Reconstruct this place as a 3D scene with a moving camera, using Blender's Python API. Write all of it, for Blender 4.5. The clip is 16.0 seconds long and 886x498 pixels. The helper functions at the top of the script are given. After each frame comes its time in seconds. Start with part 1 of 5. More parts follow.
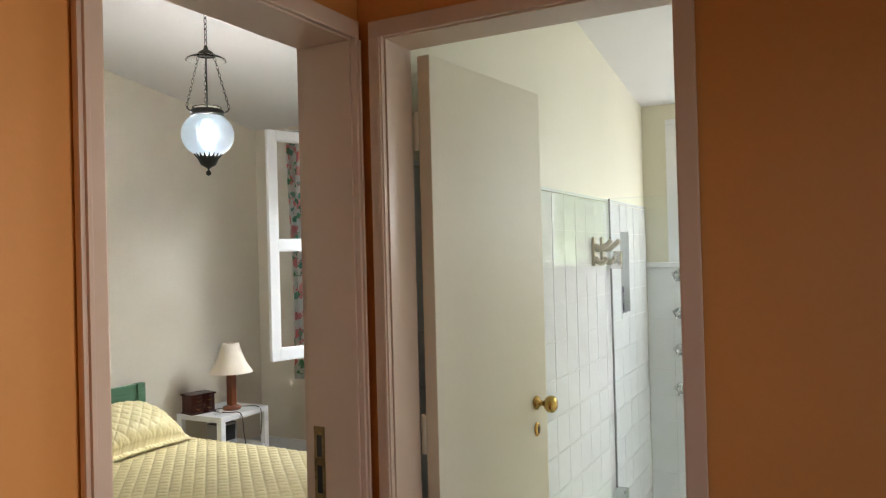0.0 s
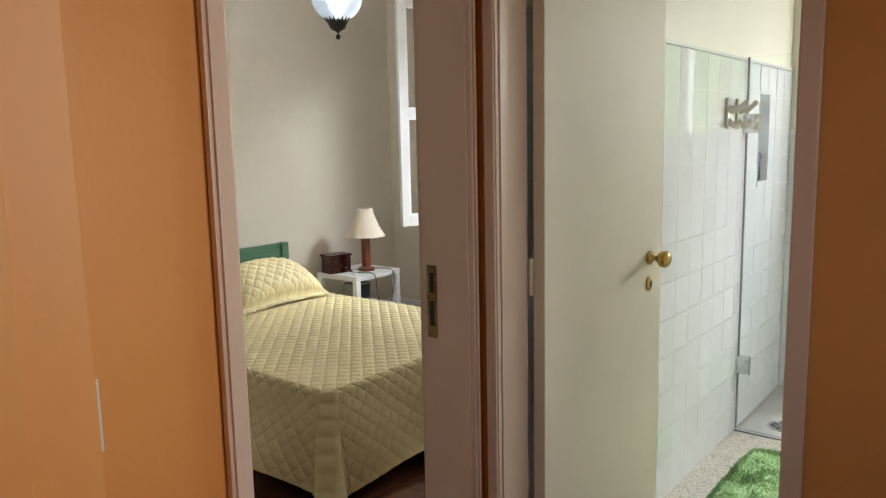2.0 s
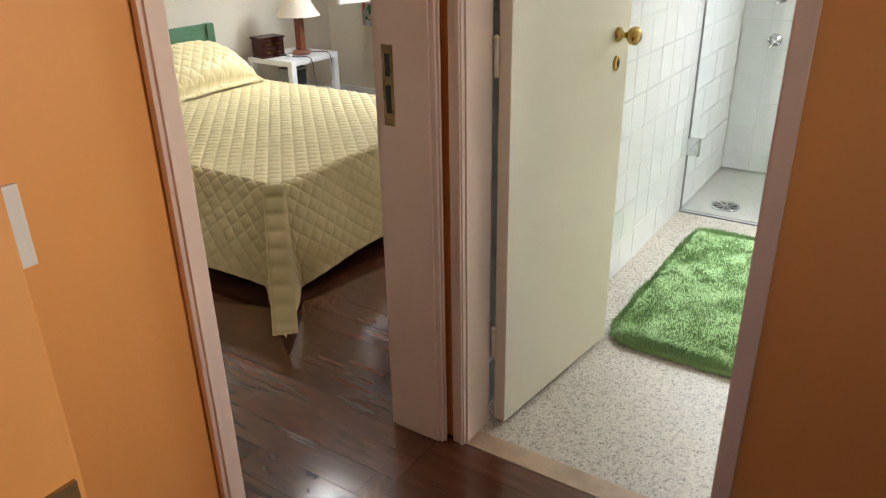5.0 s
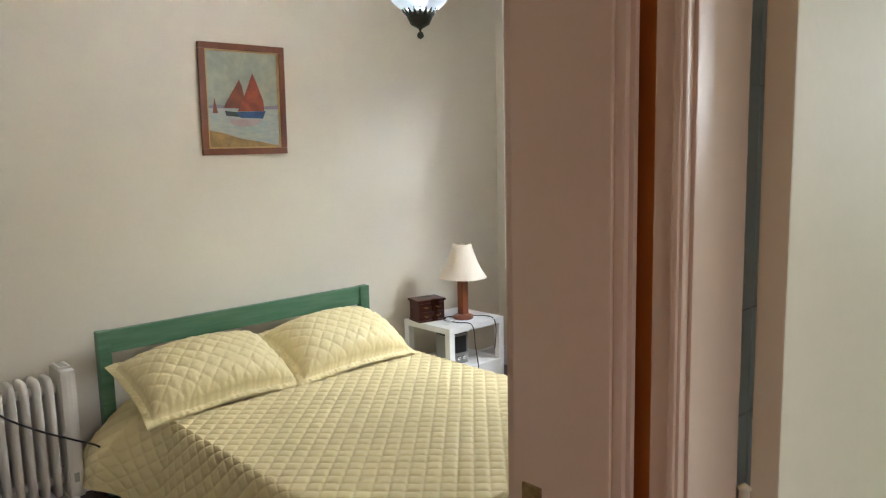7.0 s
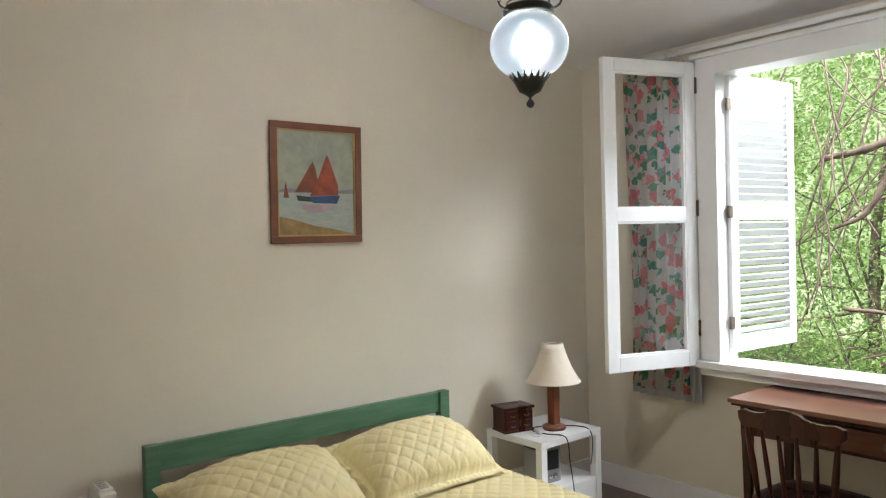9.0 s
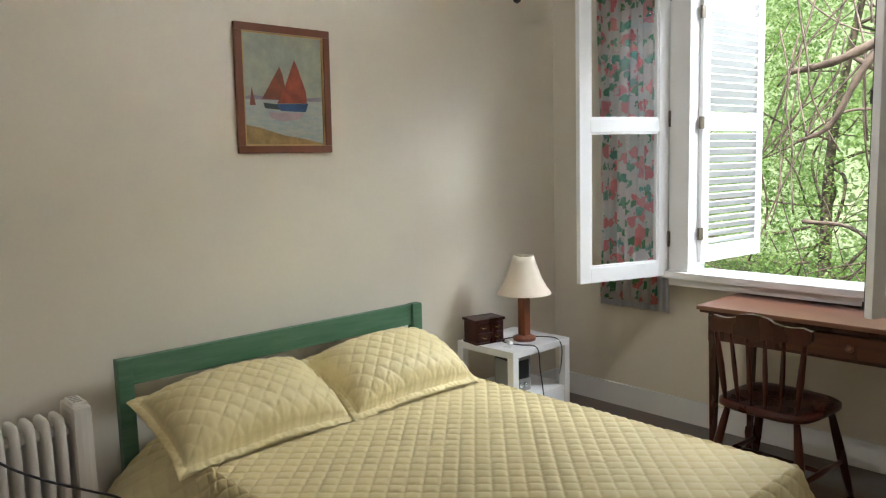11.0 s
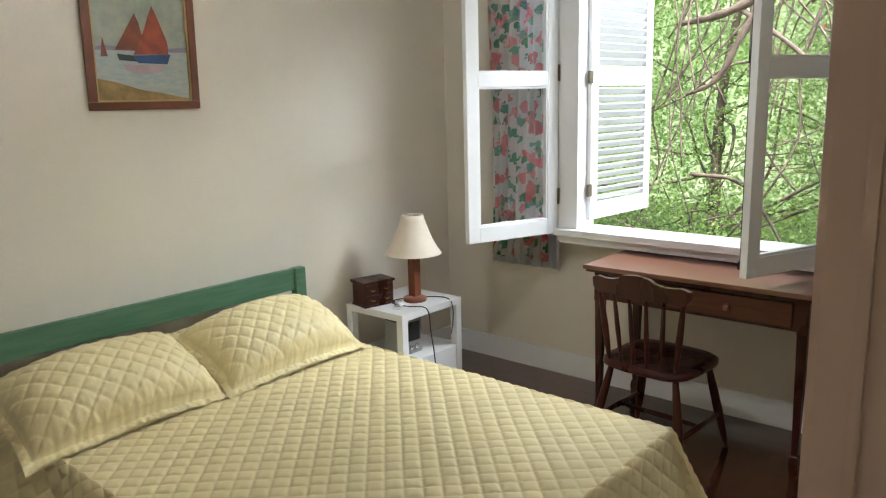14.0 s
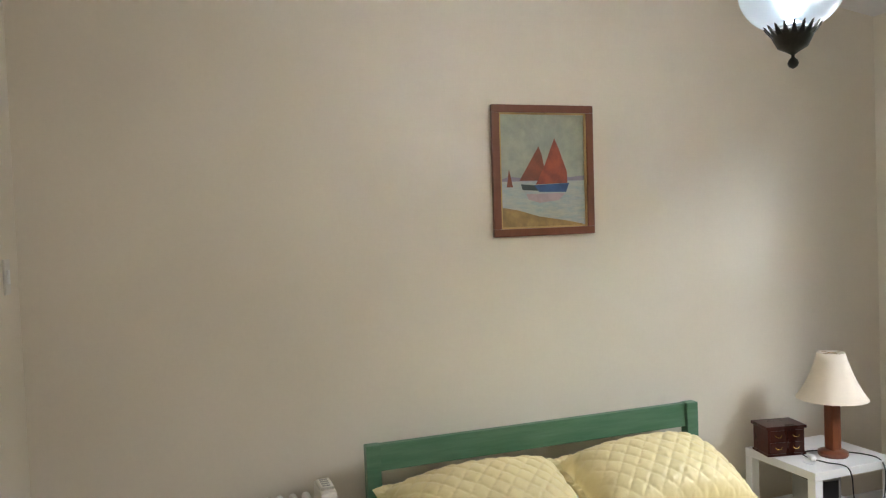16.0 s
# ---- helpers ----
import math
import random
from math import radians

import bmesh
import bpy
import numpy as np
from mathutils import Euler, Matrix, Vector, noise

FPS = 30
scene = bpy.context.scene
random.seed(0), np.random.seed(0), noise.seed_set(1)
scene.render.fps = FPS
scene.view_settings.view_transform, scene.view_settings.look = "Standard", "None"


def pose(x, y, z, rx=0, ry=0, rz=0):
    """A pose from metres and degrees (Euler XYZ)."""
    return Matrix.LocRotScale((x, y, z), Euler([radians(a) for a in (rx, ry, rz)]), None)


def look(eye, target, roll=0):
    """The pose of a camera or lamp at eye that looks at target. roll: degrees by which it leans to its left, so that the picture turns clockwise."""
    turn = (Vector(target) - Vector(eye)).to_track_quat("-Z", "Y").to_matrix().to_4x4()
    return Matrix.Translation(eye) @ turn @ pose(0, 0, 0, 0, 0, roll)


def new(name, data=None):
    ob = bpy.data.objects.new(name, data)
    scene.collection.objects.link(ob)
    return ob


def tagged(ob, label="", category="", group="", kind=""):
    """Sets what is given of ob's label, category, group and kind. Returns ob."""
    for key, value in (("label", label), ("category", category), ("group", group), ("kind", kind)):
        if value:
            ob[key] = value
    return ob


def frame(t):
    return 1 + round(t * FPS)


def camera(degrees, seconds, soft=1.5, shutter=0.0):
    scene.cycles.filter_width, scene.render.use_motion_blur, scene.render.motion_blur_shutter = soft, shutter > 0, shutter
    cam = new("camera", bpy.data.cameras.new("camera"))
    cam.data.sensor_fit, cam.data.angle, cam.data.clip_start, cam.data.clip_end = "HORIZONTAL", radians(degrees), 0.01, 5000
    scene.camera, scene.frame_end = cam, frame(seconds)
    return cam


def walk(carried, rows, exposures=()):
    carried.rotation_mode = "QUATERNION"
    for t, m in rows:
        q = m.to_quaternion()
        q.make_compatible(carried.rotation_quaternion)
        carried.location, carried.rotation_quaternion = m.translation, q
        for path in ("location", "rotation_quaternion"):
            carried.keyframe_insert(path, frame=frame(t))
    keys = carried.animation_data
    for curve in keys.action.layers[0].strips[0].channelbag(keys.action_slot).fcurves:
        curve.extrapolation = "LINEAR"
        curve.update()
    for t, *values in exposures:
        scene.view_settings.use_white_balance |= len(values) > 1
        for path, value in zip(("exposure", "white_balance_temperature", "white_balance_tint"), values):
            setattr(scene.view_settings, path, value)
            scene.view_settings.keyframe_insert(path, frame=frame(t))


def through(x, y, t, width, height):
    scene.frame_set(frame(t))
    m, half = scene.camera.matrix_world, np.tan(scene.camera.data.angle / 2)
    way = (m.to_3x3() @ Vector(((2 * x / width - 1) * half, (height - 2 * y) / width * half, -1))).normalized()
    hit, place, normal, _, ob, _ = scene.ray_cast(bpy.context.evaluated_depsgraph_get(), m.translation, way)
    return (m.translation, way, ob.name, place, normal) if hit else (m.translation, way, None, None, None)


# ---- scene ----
cam = camera(61.5, 16.0, soft=1.2)
PATH = [
    (0, (0.088, 0.234, 1.487), (-0.848, 2.002, 1.506), -1.5),
    (0.5, (0.152, 0.211, 1.48), (-1.021, 1.831, 1.464), -1.3),
    (1, (0.183, 0.211, 1.466), (-1.075, 1.765, 1.405), -1.3),
    (1.5, (0.18, 0.218, 1.431), (-1.08, 1.765, 1.283), -1.3),
    (2, (0.172, 0.224, 1.399), (-1.062, 1.771, 1.112), -1.2),
    (2.5, (0.184, 0.216, 1.36), (-1.02, 1.758, 0.944), -1.6),
    (3, (0.186, 0.175, 1.338), (-0.963, 1.707, 0.76), -1.4),
    (5.3, (-0.023, 0.355, 1.384), (-1.028, 1.869, 0.55), -1.3),
    (5.5, (-0.076, 0.406, 1.396), (-1.087, 1.951, 0.627), -1.3),
    (6, (-0.157, 0.565, 1.411), (-1.213, 2.156, 0.818), -1.1),
    (6.5, (-0.254, 0.81, 1.446), (-1.509, 2.31, 1.031), -1.4),
    (7, (-0.443, 0.998, 1.51), (-1.901, 2.339, 1.236), -1.3),
    (7.5, (-0.602, 1.076, 1.539), (-2.123, 2.364, 1.384), -1.7),
    (8, (-0.749, 1.169, 1.52), (-2.309, 2.42, 1.482), -1.5),
    (10.3, (-0.972, 1.11, 1.475), (-2.515, 2.382, 1.45), -1.6),
    (10.5, (-0.985, 1.103, 1.464), (-2.507, 2.398, 1.393), -1.7),
    (11, (-1.008, 1.114, 1.433), (-2.474, 2.454, 1.201), -1.5),
    (11.5, (-1.026, 1.096, 1.391), (-2.42, 2.471, 0.984), -1.4),
    (12, (-1.035, 1.094, 1.359), (-2.361, 2.481, 0.795), -1.4),
    (12.5, (-1.04, 1.098, 1.365), (-2.31, 2.484, 0.681), -1.3),
    (13, (-1.04, 1.118, 1.402), (-2.284, 2.523, 0.711), -1.3),
    (13.5, (-1.022, 1.198, 1.453), (-2.278, 2.651, 0.895), -1.4),
    (14, (-1.017, 1.309, 1.49), (-2.302, 2.791, 1.104), -1.4),
    (14.5, (-1.024, 1.354, 1.513), (-2.394, 2.79, 1.271), -1.5),
    (15, (-1.079, 1.4, 1.512), (-2.628, 2.656, 1.359), -1.7),
    (15.5, (-1.125, 1.403, 1.526), (-2.862, 2.389, 1.434), -2.0),
    (16, (-1.098, 1.42, 1.549), (-2.987, 2.074, 1.485), -2.2),
]
EXPOSURES = [
    (0.0, 0.9, 6300, 10), (1.5, 0.82, 6300, 10), (3.0, 1.15, 6350, 11), (5.5, 1.35, 6300, 11), (6.0, 1.2, 6250, 11), (7.0, 1.1, 6100, 11),
    (7.5, 0.95, 6100, 11), (8.0, 0.88, 6150, 12), (10.5, 0.65, 6250, 10), (11.0, 0.72, 6200, 10), (12.0, 1.0, 6300, 11), (12.5, 1.2, 6300, 11),
    (13.0, 1.15, 6300, 11), (13.5, 1.05, 6200, 10), (14.0, 0.85, 6150, 9), (14.5, 0.75, 6150, 9), (15.0, 0.7, 6150, 10), (16.0, 0.92, 6250, 12),
]
walk(cam, [(t, look(eye, target, roll)) for t, eye, target, roll in PATH], EXPOSURES)

# ---- daylight, pendant and added fill lamps ----
world = bpy.data.worlds.new("world")
scene.world = world
world.use_nodes = True
wn = world.node_tree.nodes
sky = wn.new("ShaderNodeTexSky")
sky.sky_type = "NISHITA"
sky.sun_disc = False
sky.sun_elevation = radians(58)
sky.sun_rotation = radians(165)
world.node_tree.links.new(sky.outputs[0], wn["Background"].inputs[0])
wn["Background"].inputs[1].default_value = 0.13


def lamp(name, kind, m, energy, color, **kw):
    data = bpy.data.lights.new(name, kind)
    data.energy, data.color = energy, color
    if kind == "AREA":
        data.shape, data.size, data.size_y = "RECTANGLE", kw["size"], kw["size_y"]
        data.spread = radians(kw.get("spread", 180))
    if kind == "SUN":
        data.angle = radians(kw["angle"])
    ob = new(name, data)
    ob.matrix_world = m
    return ob


lamp("sun", "SUN", look((0.9, -4.0, 8.0), (0.0, 0.0, 0.0)), 5.0, (1.0, 0.95, 0.86), angle=0.5)
lamp("sky_light_bedroom", "AREA", look((-1.3, 5.95, 3.4), (-2.75, 3.0, 0.6)), 215, (0.93, 0.97, 1.0), size=2.0, size_y=1.3)
lamp("sky_light_bathroom", "AREA", look((-0.3, 5.3, 3.0), (-0.4, 3.0, 0.6)), 50, (0.88, 0.95, 1.0), size=1.0, size_y=0.8)
# Added fill lamp, out of view, to brighten the open bathroom door.
lamp("fill_light_bathroom_side", "AREA", look((0.43, 4.50, 1.8), (-0.55, 2.2, 0.9)), 8.5, (0.97, 0.98, 1.0), size=0.5, size_y=0.6)
# Added warm fill for the hall; no such source is in view.
lamp("fill_light_entry", "AREA", look((0.6, -2.35, 1.5), (0.2, 1.0, 1.2)), 1.4, (1.0, 0.86, 0.68), size=1.1, size_y=1.2)

# Added narrow fill from the east, brightens the hall's west wall and jambs.
lamp("fill_light_hall", "AREA", look((0.97, 1.05, 1.5), (-0.9, 0.75, 1.2)), 1.9, (1.0, 0.88, 0.72), size=0.7, size_y=1.0, spread=85)
glow_lamp = lamp("pendant_light", "POINT", pose(-2.535, 2.835, 2.09), 46, (1.0, 0.95, 0.89))
glow_lamp.data.shadow_soft_size = 0.045

# ---- materials ----


def mat(name, color, rough=0.6, vary=0.08, scale=6.0, bump=0.05, fine=120.0, metal=0.0, spec=0.5, color2=None, stretch=(1, 1, 1), coat=0.0, per_object=0.0, sheen=0.0):
    """A surface with slow stains, fine grain and a little relief."""
    m = bpy.data.materials.new(name)
    m.use_nodes = True
    n, l = m.node_tree.nodes, m.node_tree.links
    b = n["Principled BSDF"]
    tc = n.new("ShaderNodeTexCoord")
    mp = n.new("ShaderNodeMapping")
    mp.inputs["Scale"].default_value = stretch
    l.new(tc.outputs["Object"], mp.inputs[0])
    slow = n.new("ShaderNodeTexNoise")
    slow.inputs["Scale"].default_value, slow.inputs["Detail"].default_value = scale, 5
    grain = n.new("ShaderNodeTexNoise")
    grain.inputs["Scale"].default_value, grain.inputs["Detail"].default_value = fine, 3
    l.new(mp.outputs[0], slow.inputs[0])
    l.new(mp.outputs[0], grain.inputs[0])
    ramp = n.new("ShaderNodeMix")
    ramp.data_type = "RGBA"
    c2 = color2 or tuple(max(0, c * (1 - 3 * vary)) for c in color)
    ramp.inputs["A"].default_value = (*c2, 1)
    ramp.inputs["B"].default_value = (*color, 1)
    if color2:
        wide = n.new("ShaderNodeMapRange")
        wide.inputs["From Min"].default_value, wide.inputs["From Max"].default_value = 0.35, 0.65
        l.new(slow.outputs[0], wide.inputs[0])
        l.new(wide.outputs[0], ramp.inputs["Factor"])
    else:
        wide = n.new("ShaderNodeMapRange")
        wide.inputs["From Min"].default_value, wide.inputs["From Max"].default_value = 0.2, 0.55
        l.new(slow.outputs[0], wide.inputs[0])
        l.new(wide.outputs[0], ramp.inputs["Factor"])
    out = ramp.outputs["Result"]
    hsv = n.new("ShaderNodeHueSaturation")
    mr = n.new("ShaderNodeMapRange")
    mr.inputs["To Min"].default_value, mr.inputs["To Max"].default_value = 1 - vary, 1 + vary
    l.new(grain.outputs[0], mr.inputs[0])
    val = mr.outputs[0]
    if per_object:
        info = n.new("ShaderNodeObjectInfo")
        mo = n.new("ShaderNodeMapRange")
        mo.inputs["To Min"].default_value, mo.inputs["To Max"].default_value = 1 - per_object, 1 + per_object
        l.new(info.outputs["Random"], mo.inputs[0])
        mul = n.new("ShaderNodeMath")
        mul.operation = "MULTIPLY"
        l.new(val, mul.inputs[0])
        l.new(mo.outputs[0], mul.inputs[1])
        val = mul.outputs[0]
    l.new(val, hsv.inputs["Value"])
    l.new(out, hsv.inputs["Color"])
    l.new(hsv.outputs[0], b.inputs["Base Color"])
    rr = n.new("ShaderNodeMapRange")
    rr.inputs["To Min"].default_value, rr.inputs["To Max"].default_value = max(0.02, rough * 0.8), min(1, rough * 1.2)
    l.new(slow.outputs[0], rr.inputs[0])
    l.new(rr.outputs[0], b.inputs["Roughness"])
    b.inputs["Metallic"].default_value = metal
    b.inputs["Specular IOR Level"].default_value = spec
    b.inputs["Coat Weight"].default_value = coat
    b.inputs["Coat Roughness"].default_value = 0.08
    b.inputs["Sheen Weight"].default_value = sheen
    if bump:
        bp = n.new("ShaderNodeBump")
        bp.inputs["Strength"].default_value, bp.inputs["Distance"].default_value = bump, 0.004
        l.new(grain.outputs[0], bp.inputs["Height"])
        l.new(bp.outputs[0], b.inputs["Normal"])
    return m


CREAM = mat("cream_wall_paint", (0.735, 0.675, 0.57), 0.5, 0.025, 1.3, 0.12, 70)
BATH_WALL = mat("bath_wall_paint", (0.74, 0.70, 0.56), 0.5, 0.025, 1.3, 0.12, 70)
ORANGE = mat("orange_wall_paint", (0.68, 0.305, 0.085), 0.45, 0.03, 1.5, 0.12, 70)
CEILING = mat("white_ceiling_paint", (0.78, 0.76, 0.75), 0.7, 0.02, 1.0, 0.1, 60)
TRIM = mat("aged_white_trim_paint", (0.66, 0.515, 0.425), 0.35, 0.02, 3.0, 0.06, 40)
WHITE = mat("white_gloss_paint", (0.82, 0.82, 0.82), 0.3, 0.02, 4.0, 0.05, 50)
DOORPAINT = mat("ivory_door_paint", (0.74, 0.70, 0.57), 0.55, 0.02, 2.0, 0.08, 60)
PLANK = mat("dark_varnished_wood", (0.105, 0.036, 0.017), 0.14, 0.08, 3.0, 0.0, 30, stretch=(1, 12, 12), color2=(0.07, 0.022, 0.011), coat=0.6, per_object=0.2)
GREENWOOD = mat("green_stained_wood", (0.095, 0.195, 0.12), 0.42, 0.08, 4.0, 0.12, 30, stretch=(10, 1, 10), color2=(0.06, 0.155, 0.085))
QUILT = mat("yellow_satin_quilt", (0.72, 0.615, 0.335), 0.45, 0.03, 5.0, 0.25, 60, sheen=0.1, color2=(0.68, 0.58, 0.31))
MATTRESS = mat("mattress_ticking", (0.75, 0.73, 0.68), 0.8, 0.03)
MAHOGANY = mat("dark_red_mahogany", (0.056, 0.012, 0.007), 0.28, 0.06, 3.0, 0.03, 25, spec=0.25, stretch=(3, 3, 1), color2=(0.034, 0.008, 0.005))
DRAWERWOOD = mat("brown_drawer_wood", (0.10, 0.032, 0.015), 0.35, 0.1, 6.0, 0.05, 30, spec=0.3, stretch=(1, 9, 9), color2=(0.07, 0.02, 0.010))
DESKWOOD = mat("worn_desk_wood", (0.20, 0.085, 0.05), 0.35, 0.1, 5.0, 0.06, 30, stretch=(1, 9, 9), color2=(0.17, 0.066, 0.036), coat=0.2)
LAMPWOOD = mat("turned_lamp_wood", (0.20, 0.062, 0.026), 0.3, 0.12, 8.0, 0.05, 30, stretch=(8, 8, 1), color2=(0.16, 0.045, 0.02), coat=0.2)
FRAMEWOOD = mat("picture_frame_wood", (0.17, 0.055, 0.025), 0.35, 0.12, 8.0, 0.08, 40)
GILT = mat("gilt_slip", (0.45, 0.3, 0.12), 0.4, 0.1, metal=0.4)
SHADE = mat("cream_lampshade_cloth", (0.66, 0.58, 0.47), 0.9, 0.03, 10, 0.3, 300)
BRASS = mat("aged_brass", (0.62, 0.42, 0.14), 0.22, 0.08, 15, 0.03, metal=1.0)
DULLBRASS = mat("dull_brass_plate", (0.36, 0.25, 0.12), 0.4, 0.2, 30, 0.05, metal=0.9)
HINGEBRONZE = mat("weathered_bronze", (0.15, 0.12, 0.085), 0.5, 0.2, 30, 0.1, metal=0.5)
DARKMETAL = mat("blackened_bronze", (0.03, 0.032, 0.028), 0.45, 0.2, 30, 0.1, metal=0.6)
CHROME = mat("chrome", (0.62, 0.63, 0.64), 0.15, 0.03, metal=1.0)
BLACK = mat("black_plastic", (0.015, 0.015, 0.017), 0.4, 0.1)
GREYPLASTIC = mat("silver_grey_plastic", (0.3, 0.3, 0.29), 0.35, 0.05)
HEATER = mat("off_white_enamel", (0.66, 0.63, 0.58), 0.3, 0.03, 6, 0.03)
TILE = mat("white_glazed_tile", (0.80, 0.81, 0.81), 0.045, 0.015, 4, 0.02, 20, per_object=0.02, coat=0.7)
GROUT = mat("grey_grout", (0.66, 0.65, 0.62), 0.9, 0.1, 12, 0.2)
HOOKWHITE = mat("glazed_hook", (0.62, 0.58, 0.49), 0.2, 0.03)
STONE = mat("tan_threshold_stone", (0.42, 0.30, 0.19), 0.4, 0.12, 14, 0.1)
BOTTLE = mat("dark_bottle", (0.02, 0.015, 0.03), 0.2, 0.1)
PURPLE = mat("purple_bottle", (0.12, 0.03, 0.14), 0.25, 0.1)
LABELINK = mat("pale_label", (0.5, 0.5, 0.48), 0.6, 0.05)
SHEER = mat("white_curtain_lining", (0.8, 0.8, 0.82), 0.9, 0.02, 20, 0.2, 300)
BARK = mat("grey_brown_bark", (0.17, 0.125, 0.095), 0.9, 0.25, 12, 0.5, 60)
SOIL = mat("leaf_litter_ground", (0.16, 0.13, 0.07), 0.95, 0.25, 3, 0.4, 30, color2=(0.08, 0.10, 0.035))
FACADE = mat("outer_wall_render", (0.7, 0.66, 0.58), 0.8, 0.05)


def speckle(name, base, dark, light, scale, rough):
    m = mat(name, base, rough, 0.03, 3.0, 0.03, 80)
    n, l = m.node_tree.nodes, m.node_tree.links
    b = n["Principled BSDF"]
    tc = n.new("ShaderNodeTexCoord")
    v = n.new("ShaderNodeTexVoronoi")
    v.inputs["Scale"].default_value = scale
    l.new(tc.outputs["Object"], v.inputs["Vector"])
    r = n.new("ShaderNodeValToRGB")
    r.color_ramp.elements[0].position, r.color_ramp.elements[0].color = 0.0, (*dark, 1)
    r.color_ramp.elements[1].position, r.color_ramp.elements[1].color = 1.0, (*light, 1)
    e = r.color_ramp.elements.new(0.35)
    e.color = (*base, 1)
    l.new(v.outputs["Color"], r.inputs[0])
    l.new(r.outputs[0], b.inputs["Base Color"])
    return m


GRANILITE = speckle("speckled_terrazzo", (0.40, 0.355, 0.285), (0.13, 0.11, 0.085), (0.58, 0.53, 0.44), 170, 0.45)
SHOWERFLOOR = speckle("grey_terrazzo", (0.42, 0.41, 0.37), (0.24, 0.23, 0.2), (0.52, 0.50, 0.46), 190, 0.35)


def leaf_mat(name, dark, light, through=0.45):
    m = bpy.data.materials.new(name)
    m.use_nodes = True
    n, l = m.node_tree.nodes, m.node_tree.links
    b = n["Principled BSDF"]
    g = n.new("ShaderNodeNewGeometry")
    r = n.new("ShaderNodeValToRGB")
    r.color_ramp.elements[0].color, r.color_ramp.elements[1].color = (*dark, 1), (*light, 1)
    l.new(g.outputs["Random Per Island"], r.inputs[0])
    l.new(r.outputs[0], b.inputs["Base Color"])
    b.inputs["Roughness"].default_value = 0.5
    t = n.new("ShaderNodeBsdfTranslucent")
    l.new(r.outputs[0], t.inputs[0])
    mix = n.new("ShaderNodeMixShader")
    mix.inputs[0].default_value = through
    l.new(b.outputs[0], mix.inputs[1])
    l.new(t.outputs[0], mix.inputs[2])
    l.new(mix.outputs[0], n["Material Output"].inputs[0])
    return m


LEAF = leaf_mat("fresh_leaves", (0.16, 0.29, 0.07), (0.46, 0.61, 0.22), 0.6)
# Far leaves are paler: bright haze is put into their colour.
LEAF_HAZED = leaf_mat("hazed_far_leaves", (0.34, 0.48, 0.18), (0.66, 0.76, 0.46), 0.55)
BLOSSOM = leaf_mat("red_blossom", (0.55, 0.05, 0.06), (0.7, 0.15, 0.14), 0.3)


def floral():
    m = mat("floral_curtain_print", (0.78, 0.73, 0.66), 0.9, 0.02, 10, 0.2, 300)
    n, l = m.node_tree.nodes, m.node_tree.links
    b = n["Principled BSDF"]
    last = None
    tc = n.new("ShaderNodeTexCoord")
    base = (0.80, 0.77, 0.72, 1)
    for scale, edge, cols, off in ((11, 0.40, ((0.72, 0.07, 0.09), (0.82, 0.36, 0.34), (0.78, 0.18, 0.16)), 0.0), (14, 0.36, ((0.05, 0.30, 0.24), (0.12, 0.34, 0.12), (0.25, 0.50, 0.48)), 3.7)):
        mp = n.new("ShaderNodeMapping")
        mp.inputs["Location"].default_value = (off, off, off)
        wob = n.new("ShaderNodeTexNoise")
        wob.inputs["Scale"].default_value = 30
        l.new(tc.outputs["Object"], wob.inputs[0])
        add = n.new("ShaderNodeMix")
        add.data_type, add.blend_type = "RGBA", "LINEAR_LIGHT"
        add.inputs["Factor"].default_value = 0.035
        l.new(tc.outputs["Object"], add.inputs["A"])
        l.new(wob.outputs["Color"], add.inputs["B"])
        l.new(add.outputs["Result"], mp.inputs[0])
        v = n.new("ShaderNodeTexVoronoi")
        v.inputs["Scale"].default_value = scale
        l.new(mp.outputs[0], v.inputs["Vector"])
        cut = n.new("ShaderNodeMath")
        cut.operation = "LESS_THAN"
        cut.inputs[1].default_value = edge
        l.new(v.outputs["Distance"], cut.inputs[0])
        r = n.new("ShaderNodeValToRGB")
        r.color_ramp.elements[0].color, r.color_ramp.elements[1].color = (*cols[0], 1), (*cols[2], 1)
        r.color_ramp.elements.new(0.5).color = (*cols[1], 1)
        l.new(v.outputs["Color"], r.inputs[0])
        mx = n.new("ShaderNodeMix")
        mx.data_type = "RGBA"
        l.new(cut.outputs[0], mx.inputs["Factor"])
        if last is None:
            mx.inputs["A"].default_value = base
        else:
            l.new(last, mx.inputs["A"])
        l.new(r.outputs[0], mx.inputs["B"])
        last = mx.outputs["Result"]
    l.new(last, b.inputs["Base Color"])
    t = n.new("ShaderNodeBsdfTranslucent")
    l.new(last, t.inputs[0])
    mix = n.new("ShaderNodeMixShader")
    mix.inputs[0].default_value = 0.5
    l.new(b.outputs[0], mix.inputs[1])
    l.new(t.outputs[0], mix.inputs[2])
    l.new(mix.outputs[0], n["Material Output"].inputs[0])
    return m


FLORAL = floral()


def glass(name, rough=0.0, color=(1, 1, 1), ior=1.45):
    m = bpy.data.materials.new(name)
    m.use_nodes = True
    b = m.node_tree.nodes["Principled BSDF"]
    b.inputs["Base Color"].default_value = (*color, 1)
    b.inputs["Transmission Weight"].default_value = 1
    b.inputs["Roughness"].default_value = rough
    b.inputs["IOR"].default_value = ior
    return m


GLASS = glass("window_glass")
SHOWERGLASS = glass("shower_glass", 0.0, (0.96, 0.99, 0.98))
FROSTED = glass("frosted_globe_glass", 0.3, (0.74, 0.87, 1.0), 1.2)
CLEARGLASS = glass("clear_bell_glass", 0.02, (0.95, 0.98, 0.98))


